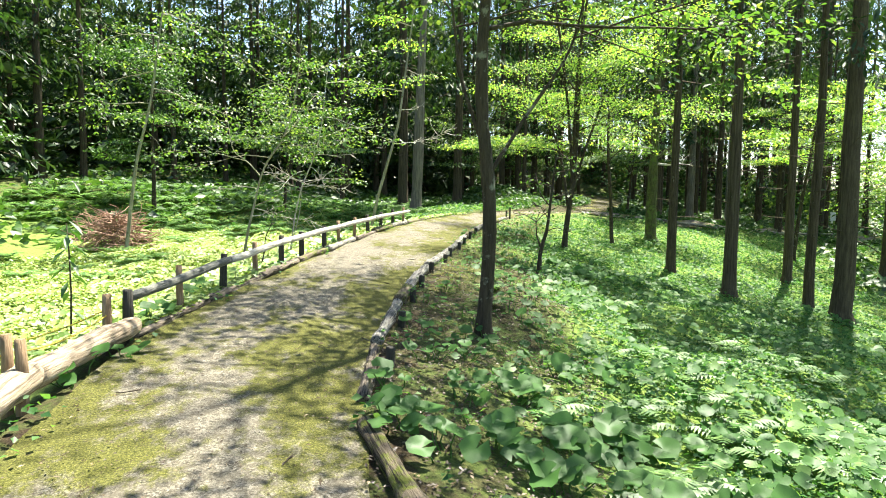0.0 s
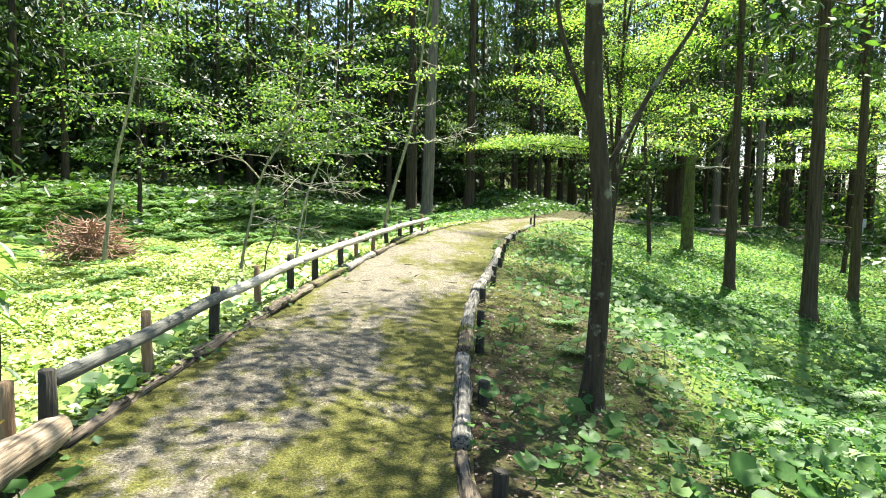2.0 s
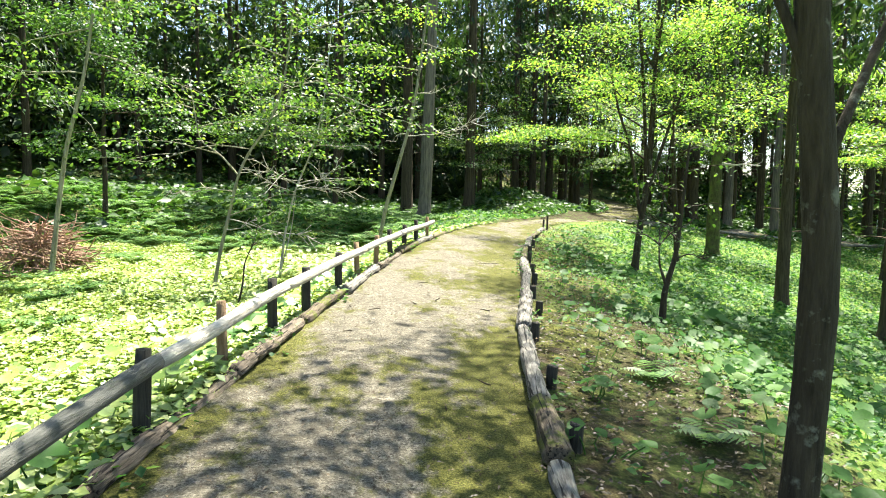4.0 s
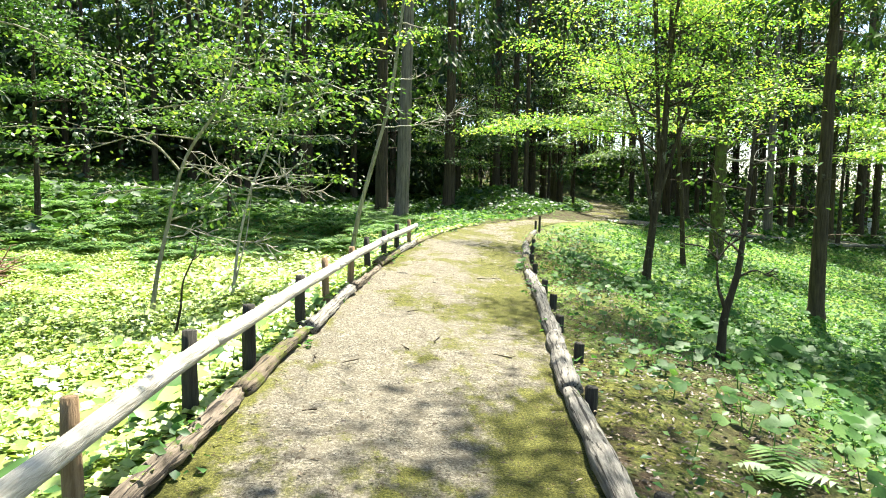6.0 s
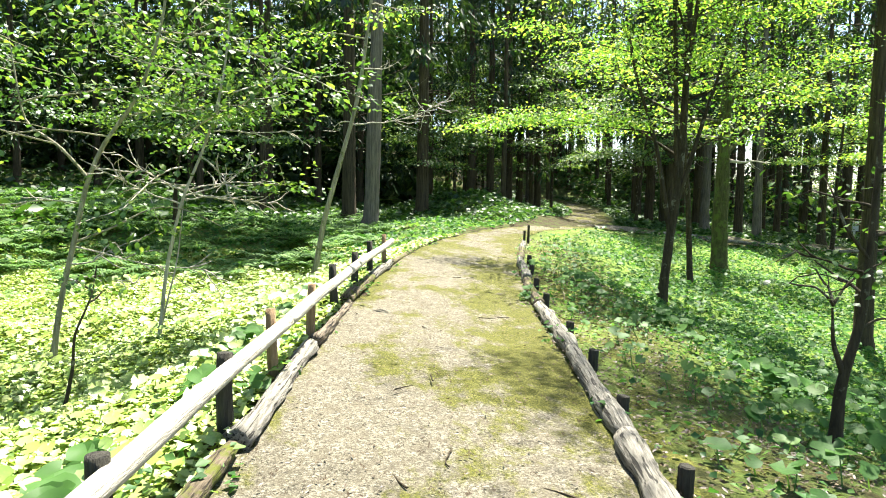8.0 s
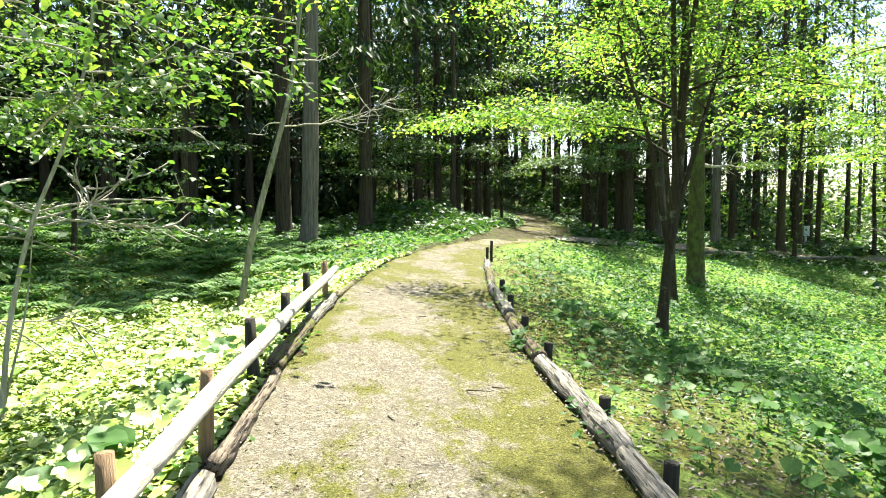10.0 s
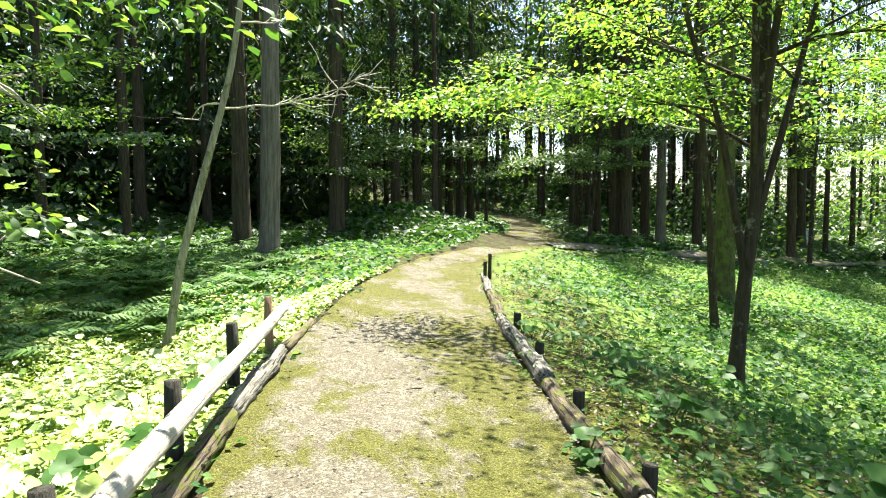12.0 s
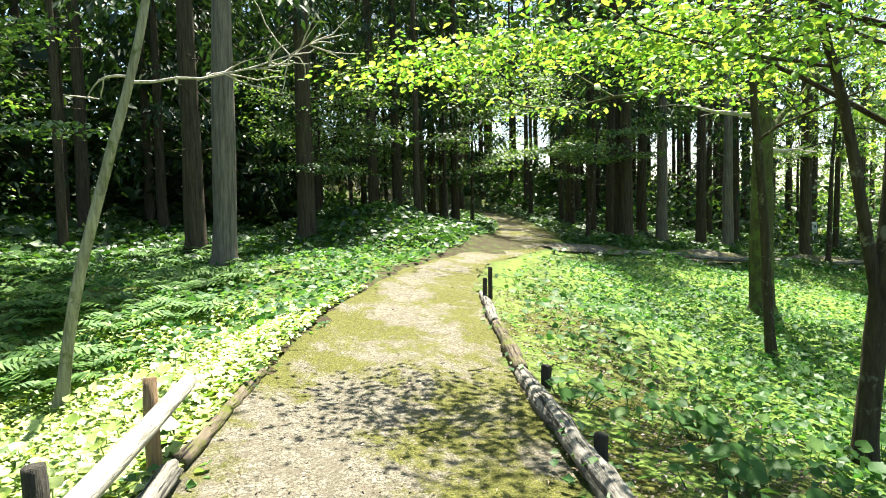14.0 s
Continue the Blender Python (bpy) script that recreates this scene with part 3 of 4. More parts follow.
# ---- fence ----
RAIL_UP = 0.37
fence = thing("rail_fence", -2.3, 8.0, 0.1, "low rustic fence of peeled log rails on short wooden posts", "fence")
POSTS = [(-2.66, 2.84, "s"), (-2.52, 2.76, "s"), (-2.68, 4.18, "s"), (-2.60, 4.36, "d"), (-2.66, 5.65, "s"), (-2.56, 6.75, "d"), (-2.50, 7.95, "s"),
         (-2.42, 9.1, "d"), (-2.24, 9.84, "d"), (-2.10, 11.1, "d"), (-1.98, 12.15, "s"), (-1.80, 13.2, "s"), (-1.66, 14.6, "d"), (-1.46, 15.75, "d"),
         (-1.24, 17.12, "d"), (-1.02, 18.1, "s")]


def fence_part(name, p, q, r0, r1, mat, label="", sides=10, seed=0, wobble=0.02):
    p, q = Vector(p), Vector(q)
    n = max(4, int((q - p).length / 0.15))
    h = np.linspace(0, 1, n)
    rng = np.random.default_rng(seed)
    ln = (q - p).length
    pts = np.stack([0.008 * np.sin(h * 5 + seed) * h * (1 - h) * 4, 0.008 * np.cos(h * 4 + seed) * h * (1 - h) * 4, h * ln], 1)
    rad = (r0 + (r1 - r0) * h) * (1 + 0.02 * np.sin(h * ln * 9 + seed))
    rad[0] *= 0.92
    rad[-1] *= 0.9
    s = Solid()
    s.tube(pts, rad, sides, wobble, seed)
    ob = part(name, s.mesh(name, mat, sides > 4), fence, label)
    ob.location = p - fence.location
    ob.rotation_mode = "QUATERNION"
    ob.rotation_quaternion = (q - p).to_track_quat("Z", "Y")
    return ob


for i, (x, y, k) in enumerate(POSTS):
    z = float(path_z(x, y))
    tip = 0.43 if k == "d" else 0.45
    if y < 4.3:
        tip = 0.42
    rr = 0.045 if k == "d" else 0.038
    lean_x, lean_y = 0.012 * math.sin(i * 3), 0.012 * math.cos(i * 5)
    fence_part("post" if k == "d" else "stake", (x, y, float(height(x, y)) - 0.15), (x + lean_x, y + lean_y, z + tip), rr, rr * 0.97,
               M_POST if k == "d" else M_STAKE, "dark weathered round post" if k == "d" else "pale new wooden stake", 12 if k == "d" else 8, i)
# the first rail is darker and grey-green, the others pale
RAILS = [(-2.60, 4.40, 0.36, -2.49, 6.82, 0.36, 0.042, 0.046, "o"), (-2.49, 6.78, 0.36, -2.30, 9.15, 0.36, 0.046, 0.044, "n"),
         (-2.31, 9.1, 0.36, -1.88, 12.2, 0.36, 0.047, 0.045, "n"), (-1.89, 12.15, 0.36, -1.50, 14.65, 0.36, 0.047, 0.045, "n"),
         (-1.51, 14.6, 0.36, -0.86, 18.5, 0.32, 0.05, 0.044, "n")]
for i, (x0, y0, z0, x1, y1, z1, r0, r1, k) in enumerate(RAILS):
    fence_part("rail", (x0, y0, float(path_z(x0, y0)) + z0), (x1, y1, float(path_z(x1, y1)) + z1), r0, r1, M_RAIL if k == "n" else M_RAIL_GREY,
               "pale peeled log rail" if k == "n" else "grey-green log rail", 14, 40 + i)

# thick peeled log lying at the start of the fence, then the rotten edging
def edge_log(name, x0, y0, x1, y1, r0, r1, mat, label, up=0.0, seed=0, wob=0.035):
    return log(name, (x0, y0, float(path_z(x0, y0)) + r0 * 0.75 + up), (x1, y1, float(path_z(x1, y1)) + r1 * 0.75 + up), r0, r1, mat, label, "log", 16, seed, wob, name == "peeled_log")


edge_log("peeled_log", -2.35, 1.7, -2.58, 2.96, 0.1, 0.1, M_LOG_NEW, "thick peeled log laid along the path edge", 0.06, 1, 0.015)
edge_log("peeled_log", -2.58, 2.93, -2.58, 4.4, 0.098, 0.09, M_LOG_NEW, "thick peeled log laid along the path edge", 0.05, 2, 0.015)
for i, (x0, y0, x1, y1, m, r) in enumerate([(-2.58, 4.45, -2.52, 6.1, M_ROT, 0.052), (-2.51, 6.1, -2.36, 7.75, M_ROT, 0.06), (-2.36, 7.72, -2.2, 9.3, M_ROT, 0.065),
                                           (-2.2, 9.3, -2.02, 10.9, M_LOG_MOSS, 0.07), (-2.0, 10.95, -1.78, 12.9, M_LOG, 0.08), (-1.76, 13.0, -1.5, 14.7, M_ROT, 0.065),
                                           (-1.54, 14.75, -1.24, 16.4, M_LOG_MOSS, 0.085), (-1.24, 16.4, -0.92, 18.0, M_LOG, 0.09), (-0.9, 18.1, -0.45, 19.8, M_LOG_MOSS, 0.06)]):
    edge_log("edging_log", x0, y0, x1, y1, r * 0.78, r * 0.68, m, "decaying log edging beside the path" if m is M_ROT else "grey weathered log edging beside the path", -0.022, 10 + i, 0.15 if m is M_ROT else 0.09)
for i, (x0, y0, x1, y1, m, r) in enumerate([(0.12, 1.3, -0.42, 2.85, M_LOG_MOSS, 0.08), (-0.48, 3.3, -0.53, 4.65, M_ROT, 0.062), (-0.52, 4.75, -0.44, 6.55, M_LOG, 0.07), (-0.43, 6.6, -0.38, 7.45, M_LOG_MOSS, 0.095),
                                           (-0.37, 7.5, -0.16, 9.6, M_LOG, 0.08), (-0.15, 9.6, 0.1, 11.1, M_LOG, 0.085), (0.11, 11.1, 0.4, 13.0, M_LOG, 0.085),
                                           (0.41, 13.0, 0.66, 15.0, M_LOG, 0.08), (0.68, 15.05, 1.0, 16.9, M_LOG_MOSS, 0.075), (1.03, 17.0, 1.5, 19.4, M_LOG, 0.085),
                                           (1.52, 19.45, 1.98, 21.2, M_LOG_MOSS, 0.075), (2.0, 21.3, 2.55, 23.3, M_LOG, 0.07)]):
    edge_log("edging_log", x0, y0, x1, y1, r * 0.84, r * 0.76, m, "mossy log edging beside the path" if m is M_LOG_MOSS else "cracked grey log edging beside the path", -0.04 if y0 < 4 else -0.015, 30 + i, 0.12 if m is M_ROT else 0.05)


def peg(x, y, up, r, mat, label, name="stake"):
    z = float(height(x, y)) - 0.12
    s = Solid()
    top = float(path_z(x, y)) + up - z
    s.tube([(0, 0, 0), (0, 0, top * 0.6), (0.004, 0, top - 0.006), (0.005, 0, top)], [r, r, r, r * 0.85], 10, 0.03, int(x * 50 + y * 7))
    ob = new(name, s.mesh(name, mat, False))
    ob.location = (x, y, z)
    return tagged(ob, label, "stake", "stakes behind the log edging")


for x, y in ((-0.36, 4.2), (-0.34, 5.6), (-0.28, 6.9), (-0.2, 8.0), (-0.08, 9.4), (0.15, 10.5), (0.25, 11.52), (0.46, 12.65), (0.6, 13.68), (0.8, 15.2), (1.0, 16.4), (1.3, 17.8), (1.62, 19.2)):
    peg(x, y, 0.14, 0.04, M_POST, "short dark stake holding the log edging")
peg(2.6, 23.1, 0.42, 0.03, M_POST, "short dark marker post beside the path", "marker_post")
peg(2.45, 22.9, 0.3, 0.03, M_POST, "short dark marker post beside the path", "marker_post")
for i, (x0, y0, x1, y1) in enumerate([(8.85, 30.15, 10.75, 30.2), (10.85, 30.2, 13.0, 30.4), (13.1, 30.42, 15.6, 30.65), (15.8, 30.67, 19.0, 30.95)]):
    log("edging_log", (x0, y0 - 0.1, float(height(x0, y0)) + 0.1), (x1, y1 - 0.1, float(height(x1, y1)) + 0.1), 0.07, 0.06, M_LOG, "grey log edging along the side path", "log", 10, 60 + i, 0.05)

# cord between the stakes at the start
for a, b in (((-2.66, 2.84), (-2.68, 4.18)), ((-2.66, 2.84), (-3.6, 2.3)), ((-2.68, 4.18), (-3.7, 3.9))):
    pts = []
    for i in range(9):
        f = i / 8
        x, y = a[0] + (b[0] - a[0]) * f, a[1] + (b[1] - a[1]) * f
        pts.append((x - fence.location.x, y - fence.location.y, float(path_z(a[0], a[1])) + 0.3 - 0.3 * f * (b[0] < -3) - 0.25 * f * (1 - f) - fence.location.z))
    c = Solid()
    c.tube(pts, [0.006] * 9, 6)
    part("cord", c.mesh("cord", M_CORD), fence, "thin yellow cord")

sign = thing("sign_post", 23.5, 38.6, float(height(23.5, 38.6)), "small white sign post beside the side path", "sign")
c = Solid()
c.tube([(0, 0, -0.2), (0, 0, 0.5)], [0.05, 0.05], 8)
part("post", c.mesh("post", M_WHITE), sign)
bm = bmesh.new()
bmesh.ops.create_cube(bm, size=1.0, matrix=Matrix.LocRotScale((0, -0.06, 0.62), None, (0.34, 0.03, 0.5)))
bmesh.ops.bevel(bm, geom=bm.edges[:], offset=0.008, segments=2, affect="EDGES")
me = bpy.data.meshes.new("board")
bm.to_mesh(me)
bm.free()
me.materials.append(M_WHITE)
part("board", me, sign)

# ---- trees standing near the path ----
# the two long upper limbs are invented, out of view, to shade the path
broadleaf("cherry_tree", 0.55, 6.2, "dark slender tree with lichen spots beside the path", 10.0, 0.084, crown=(3.4, 12.0), reach=3.4, limbs=13, per=34, size=0.085, spread=0.42, leaves=M_BROAD, seed=11, fork=0.3, high=(6.5, 4, 4.2, 20.0),
          spines=[[(0, 0, 0), (0.03, 0, 0.75), (0.08, 0, 1.3), (0.0, 0, 2.05), (-0.1, 0, 2.65), (0.0, 0.1, 4.5), (0.1, 0.3, 10.0)], [(0.06, 0, 1.9), (0.5, 0.3, 2.6), (1.0, 0.5, 3.3), (1.3, 0.6, 4.6)], [(-0.05, 0, 2.2), (-0.3, 0.1, 2.9), (-0.5, 0.2, 4.5)],
                  [(0.05, 0.15, 5.6), (0.6, 2.0, 8.0), (1.0, 4.5, 10.0), (1.2, 7.5, 11.5), (1.0, 9.6, 11.8)], [(0.05, 0.15, 5.6), (-0.3, 2.0, 8.0), (-0.3, 4.5, 10.0), (0.0, 7.0, 11.0), (0.1, 9.2, 11.2)]])
broadleaf("forked_shrub", 2.02, 11.9, "small dark forked tree with bare twigs", 2.4, 0.045, crown=(1.1, 2.4), reach=0.7, limbs=6, per=4, size=0.06, spread=0.18, leaves=M_BROAD, seed=12, twigs=2, flat=0.4, rise=0.9,
          spines=[[(0, 0, 0), (0.02, 0, 0.5), (0.15, 0, 0.95), (0.18, 0, 1.3), (0.3, 0.1, 2.4)], [(0.04, 0, 0.55), (-0.06, 0, 0.8), (-0.08, 0, 1.05)]], dead=((0.9, 0.5, 0.2, 5), (1.3, 0.6, 2.0, 5)), dead_bark=M_BARK)
# its last two stems are likewise unseen additions that cast shade on the path
broadleaf("maple_tree", 3.7, 18.3, "slender maple dividing into several rising stems", 8.0, 0.082, crown=(2.9, 10.5), reach=1.9, limbs=10, high=(6.8, 3, -9.0, -1.2), per=56, size=0.058, spread=0.36, leaves=M_BROAD_B, seed=13, twigs=4, flat=0.08, rise=0.4,
          boughs=(([(0.25, 0.05, 2.5), (-0.4, 0.6, 3.1), (-1.4, 1.0, 3.3), (-2.2, 1.3, 3.25), (-2.9, 1.6, 3.1)], True),),
          spines=[[(0, 0, 0), (0.12, 0, 1.3), (0.23, 0, 2.0), (0.3, 0, 4.0), (0.4, 0.2, 8.0)], [(0.1, 0, 1.25), (-0.15, 0.1, 2.8), (-0.5, 0.2, 3.8), (-0.85, 0.3, 5.8)], [(0.12, 0, 1.4), (0.5, -0.1, 2.9), (0.9, 0, 4.0), (1.5, 0.1, 6.0)], [(0.2, 0, 1.9), (0.0, -0.2, 4.0), (-0.8, -1.4, 7.5), (-1.8, -3.0, 10.3)], [(0.2, 0, 2.2), (0.1, -0.6, 5.0), (0.2, -2.0, 8.0), (0.0, -4.2, 10.3)]])
broadleaf("maple_tree", 6.0, 21.7, "thin maple with layered bright green leaves", 7.5, 0.07, (-0.2, 0.1), (2.6, 7.5), 2.6, 8, 44, 0.08, 0.4, M_BARK, M_BROAD_B, 14, 4, 0.07, 0.3, 0.05)
broadleaf("oak_tree", 8.15, 24.3, "moss-covered trunk with spreading bright leaves", 9.0, 0.22, (0.2, 0.3), (3.0, 9.0), 3.6, 9, 46, 0.1, 0.46, M_BARK_MOSS, M_BROAD_B, 15, 4, 0.08, 0.4, 0.06, dead=((3.0, 1.8, 0.3, 8), (3.6, 1.6, 2.6, 8)))
broadleaf("dead_sapling", -8.1, 16.1, "pale leaning sapling beside the brush pile", 6.6, 0.052, crown=(3.5, 6.6), reach=1.7, limbs=9, per=20, size=0.085, spread=0.34, bark=M_PALE, leaves=M_BROAD, seed=16, flat=0.14, rise=0.15,
          spines=[[(0, 0, 0), (0.16, 0, 1.3), (0.36, 0, 2.6), (0.42, 0, 2.75), (0.75, 0, 4.0), (1.1, 0.1, 6.6)]])
broadleaf("pale_sapling", -4.97, 15.8, "pale sapling with bare twigs and high leaves", 5.6, 0.036, crown=(2.5, 5.6), reach=2.0, limbs=9, per=20, size=0.085, spread=0.32, bark=M_PALE, leaves=M_BROAD, seed=17, flat=0.16, rise=0.3,
          spines=[[(0, 0, 0), (0.12, 0, 0.8), (0.29, 0, 1.45), (0.45, 0, 2.2), (0.66, 0, 2.65), (1.04, 0, 3.1), (1.3, 0.1, 4.0), (1.5, 0.1, 5.6)], [(0.46, 0, 2.2), (0.1, 0.1, 2.6), (-0.3, 0.2, 2.8), (-0.5, 0.3, 4.0)]],
          boughs=(([(0.29, 0, 1.45), (0.8, -0.05, 1.65), (1.22, -0.1, 1.9), (1.56, -0.1, 1.86), (1.98, -0.15, 1.65)], False),),
          dead=((1.4, 1.5, 0.15, 12), (1.9, 1.0, 3.0, 9), (2.3, 1.2, 0.6, 9), (1.2, 0.9, -0.3, 8)))
broadleaf("pale_sapling", -3.75, 15.75, "thin bleached sapling with forked dead twigs", 4.8, 0.024, crown=(2.5, 4.8), reach=1.5, limbs=8, per=20, size=0.08, spread=0.28, bark=M_TWIG, leaves=M_BROAD, seed=18, flat=0.18, rise=0.25,
          spines=[[(0, 0, 0), (0.1, 0, 0.9), (0.3, 0, 1.75), (0.45, 0, 2.05), (0.66, 0, 2.6), (0.8, 0, 3.2), (0.95, 0.1, 4.8)], [(0, 0.02, 0.1), (0.22, 0.05, 1.0), (0.3, 0.05, 1.7)]],
          dead=((1.65, 1.2, 3.3, 14), (1.7, 1.1, -0.2, 14), (1.75, 0.9, 0.5, 12), (1.8, 1.0, 2.6, 10), (2.2, 0.9, -1.2, 8), (2.5, 0.9, 0.2, 8)))
broadleaf("thin_sapling", -3.95, 13.6, "thin dark crooked sapling in the herbs", 1.35, 0.018, crown=(1.0, 1.3), reach=0.25, limbs=3, per=4, size=0.06, spread=0.1, leaves=M_BROAD, seed=19, twigs=2, rise=0.6,
          spines=[[(0, 0, 0), (0.1, 0, 0.45), (0.12, 0, 0.75), (0.28, 0, 1.1), (0.32, 0, 1.35)]], dead=((1.2, 0.3, 0.3, 5), (1.25, 0.25, 2.5, 5)))
broadleaf("leaning_tree", -2.32, 21.6, "slender leaning tree with pale bark", 8.5, 0.06, crown=(4.8, 8.5), reach=1.9, limbs=5, per=20, size=0.09, spread=0.32, bark=M_PALE, leaves=M_BROAD_B, seed=20, flat=0.16, rise=0.3,
          spines=[[(0, 0, 0), (0.2, 0, 1.2), (0.46, 0.05, 2.1), (0.62, 0.1, 2.7), (0.8, 0.15, 3.3), (0.95, 0.2, 4.0), (1.5, 0.5, 8.5)]], dead=((3.15, 1.8, 0.05, 22), (3.2, 0.5, 3.0, 3), (4.3, 0.9, 0.1, 8)))

CEDARS = [conifer_meshes(61, 19, 0.24, 6.5, 2.6, 30, 11, M_CEDAR, 0.4, 10, 0.32), conifer_meshes(62, 17, 0.22, 5.0, 2.4, 32, 13, M_CEDAR, 0.5, 10, 0.32),
          conifer_meshes(63, 15, 0.17, 2.6, 2.4, 36, 13, M_CEDAR, 0.55, 10, 0.32), conifer_meshes(64, 18, 0.15, 7.5, 1.9, 22, 9, M_CEDAR, 0.3, 14, 0.32)]
PINES = [conifer_meshes(71, 16, 0.17, 6.2, 2.6, 16, 20, M_CEDAR, 0.25, 12, 0.3), conifer_meshes(72, 17, 0.15, 6.8, 2.4, 15, 20, M_CEDAR, 0.25, 14, 0.3), conifer_meshes(73, 18, 0.26, 6.2, 2.6, 16, 20, M_CEDAR, 0.25, 14, 0.3)]
GREY = [conifer_meshes(65, 15.5, 0.235, 11.5, 1.4, 12, 10, M_GREY_BARK, 0.4, 8, 0.42)]
for x, y, k, s, a in ((6.4, 17.0, 0, 0.85, 0.3), (6.95, 14.5, 0, 1.0, 1.9), (10.5, 18.7, 1, 1.0, 0.7), (9.3, 15.3, 1, 0.95, 2.2), (9.0, 13.4, 2, 0.95, 4.0)):
    conifer(PINES, k, x, y, s, a, "tall straight conifer with a bare lower trunk", "conifers on the slope")
grey = conifer(GREY, 0, -1.05, 29.0, 1.18, 0.5, "thick pale grey cedar trunk at the wood's edge", "wood beyond the meadow")
grey.rotation_euler = (0, radians(2.2), 0.5)
conifer(CEDARS, 1, -1.75, 31.5, 1.2, 1.5, "dark cedar trunk at the wood's edge", "wood beyond the meadow")
conifer(CEDARS, 1, 0.9, 32.4, 1.2, 2.5, "dark cedar trunk at the wood's edge", "wood beyond the meadow")

# the last five are added to throw shade on the mound by the bend
for x, y, k, sc, a in ((11.6, 34.8, 1, 0.95, 0.4), (13.9, 35.8, 0, 1.0, 2.0), (12.6, 37.2, 1, 1.0, 3.1), (15.3, 34.0, 0, 0.9, 4.4), (17.3, 32.7, 1, 0.85, 5.0), (10.3, 48.4, 3, 0.9, 1.0), (3.6, 37.2, 1, 0.95, 0.2), (5.7, 39.2, 1, 1.0, 1.3), (6.9, 42.0, 1, 1.0, 2.6), (2.0, 39.8, 2, 1.0, 3.9), (4.6, 35.2, 3, 0.85, 5.2)):
    conifer(GREY if k == 0 else CEDARS, k, x, y, sc, a, "cedar trunk beside the junction of the paths", "wood beyond the bend")

# woods behind
rng = np.random.default_rng(5)
spots = []


def free(x, y, gap):
    if left_edge(y) - 1.6 < x < right_edge(y) + 1.6 or (x > 5 and branch_near(x) - 1.2 < y < branch_far(x) + 1.2):
        return False
    return all((x - a) ** 2 + (y - b) ** 2 > gap * gap for a, b in spots)


def wood(count, x0, x1, y0, y1, gap, kinds, weights, smin, smax, label, group, test=None):
    done = tries = 0
    while done < count and tries < count * 60:
        tries += 1
        x, y = rng.uniform(x0, x1), rng.uniform(y0, y1)
        if not free(x, y, gap) or (test and not test(x, y)):
            continue
        spots.append((x, y))
        conifer(kinds, int(rng.choice(len(kinds), p=weights)), x, y, rng.uniform(smin, smax), rng.uniform(0, 6.28), label, group)
        done += 1


wood(64, -34, -2.5, 22.5, 54, 2.0, CEDARS, [0.2, 0.3, 0.4, 0.1], 0.85, 1.15, "dark cedar in the dense wood", "wood beyond the meadow", lambda x, y: y > 32 - 0.25 * np.clip(-x - 9, 0, 20) or x < -16)
wood(26, -34, -12, 4, 24, 2.4, CEDARS, [0.2, 0.3, 0.5, 0.0], 0.85, 1.1, "dark cedar in the dense wood", "wood beyond the meadow")
wood(34, -4, 14, 37, 62, 2.0, CEDARS, [0.2, 0.4, 0.3, 0.1], 0.9, 1.15, "cedar trunk in the wood beyond the bend", "wood beyond the bend")
wood(56, 10, 44, 34, 66, 1.8, CEDARS, [0.15, 0.25, 0.1, 0.5], 0.9, 1.15, "bare straight cedar trunk beyond the side path", "wood beyond the bend", lambda x, y: 8 + (y - 34) * 0.3 < x < 23 + (y - 34) * 0.5)
wood(60, -8, 34, 60, 76, 1.0, CEDARS, [0.1, 0.25, 0.0, 0.65], 0.8, 1.1, "thin bare cedar trunk on the ridge", "wood beyond the bend")
wood(24, 20, 52, 24, 60, 2.5, CEDARS, [0.0, 0.0, 0.2, 0.8], 0.6, 0.9, "thin bare conifer beyond the side path", "wood beyond the bend")
wood(9, 14, 34, 6, 27, 2.6, PINES, [0.4, 0.4, 0.2], 0.8, 1.1, "tall conifer on the lower slope", "conifers on the slope")

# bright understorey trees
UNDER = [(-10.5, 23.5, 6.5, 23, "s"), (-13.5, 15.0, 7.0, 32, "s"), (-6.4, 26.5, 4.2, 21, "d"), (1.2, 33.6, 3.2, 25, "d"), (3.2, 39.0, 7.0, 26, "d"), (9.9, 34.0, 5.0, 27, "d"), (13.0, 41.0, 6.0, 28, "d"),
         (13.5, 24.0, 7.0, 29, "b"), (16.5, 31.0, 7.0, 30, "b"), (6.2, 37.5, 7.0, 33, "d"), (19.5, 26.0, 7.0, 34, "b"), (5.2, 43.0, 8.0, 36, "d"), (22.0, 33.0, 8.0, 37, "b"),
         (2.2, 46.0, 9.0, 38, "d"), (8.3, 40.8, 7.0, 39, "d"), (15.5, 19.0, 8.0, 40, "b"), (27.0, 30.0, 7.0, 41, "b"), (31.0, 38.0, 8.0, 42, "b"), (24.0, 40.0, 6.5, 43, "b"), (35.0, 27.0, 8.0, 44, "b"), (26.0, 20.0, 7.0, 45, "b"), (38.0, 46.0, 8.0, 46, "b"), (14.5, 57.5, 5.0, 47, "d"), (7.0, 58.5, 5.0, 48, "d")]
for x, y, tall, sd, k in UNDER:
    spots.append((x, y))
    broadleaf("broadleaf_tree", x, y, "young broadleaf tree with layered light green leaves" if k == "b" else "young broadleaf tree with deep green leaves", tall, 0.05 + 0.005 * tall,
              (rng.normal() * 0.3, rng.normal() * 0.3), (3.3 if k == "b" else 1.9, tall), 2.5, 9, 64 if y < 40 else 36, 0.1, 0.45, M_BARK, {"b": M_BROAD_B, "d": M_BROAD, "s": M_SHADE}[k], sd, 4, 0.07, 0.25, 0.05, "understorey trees")

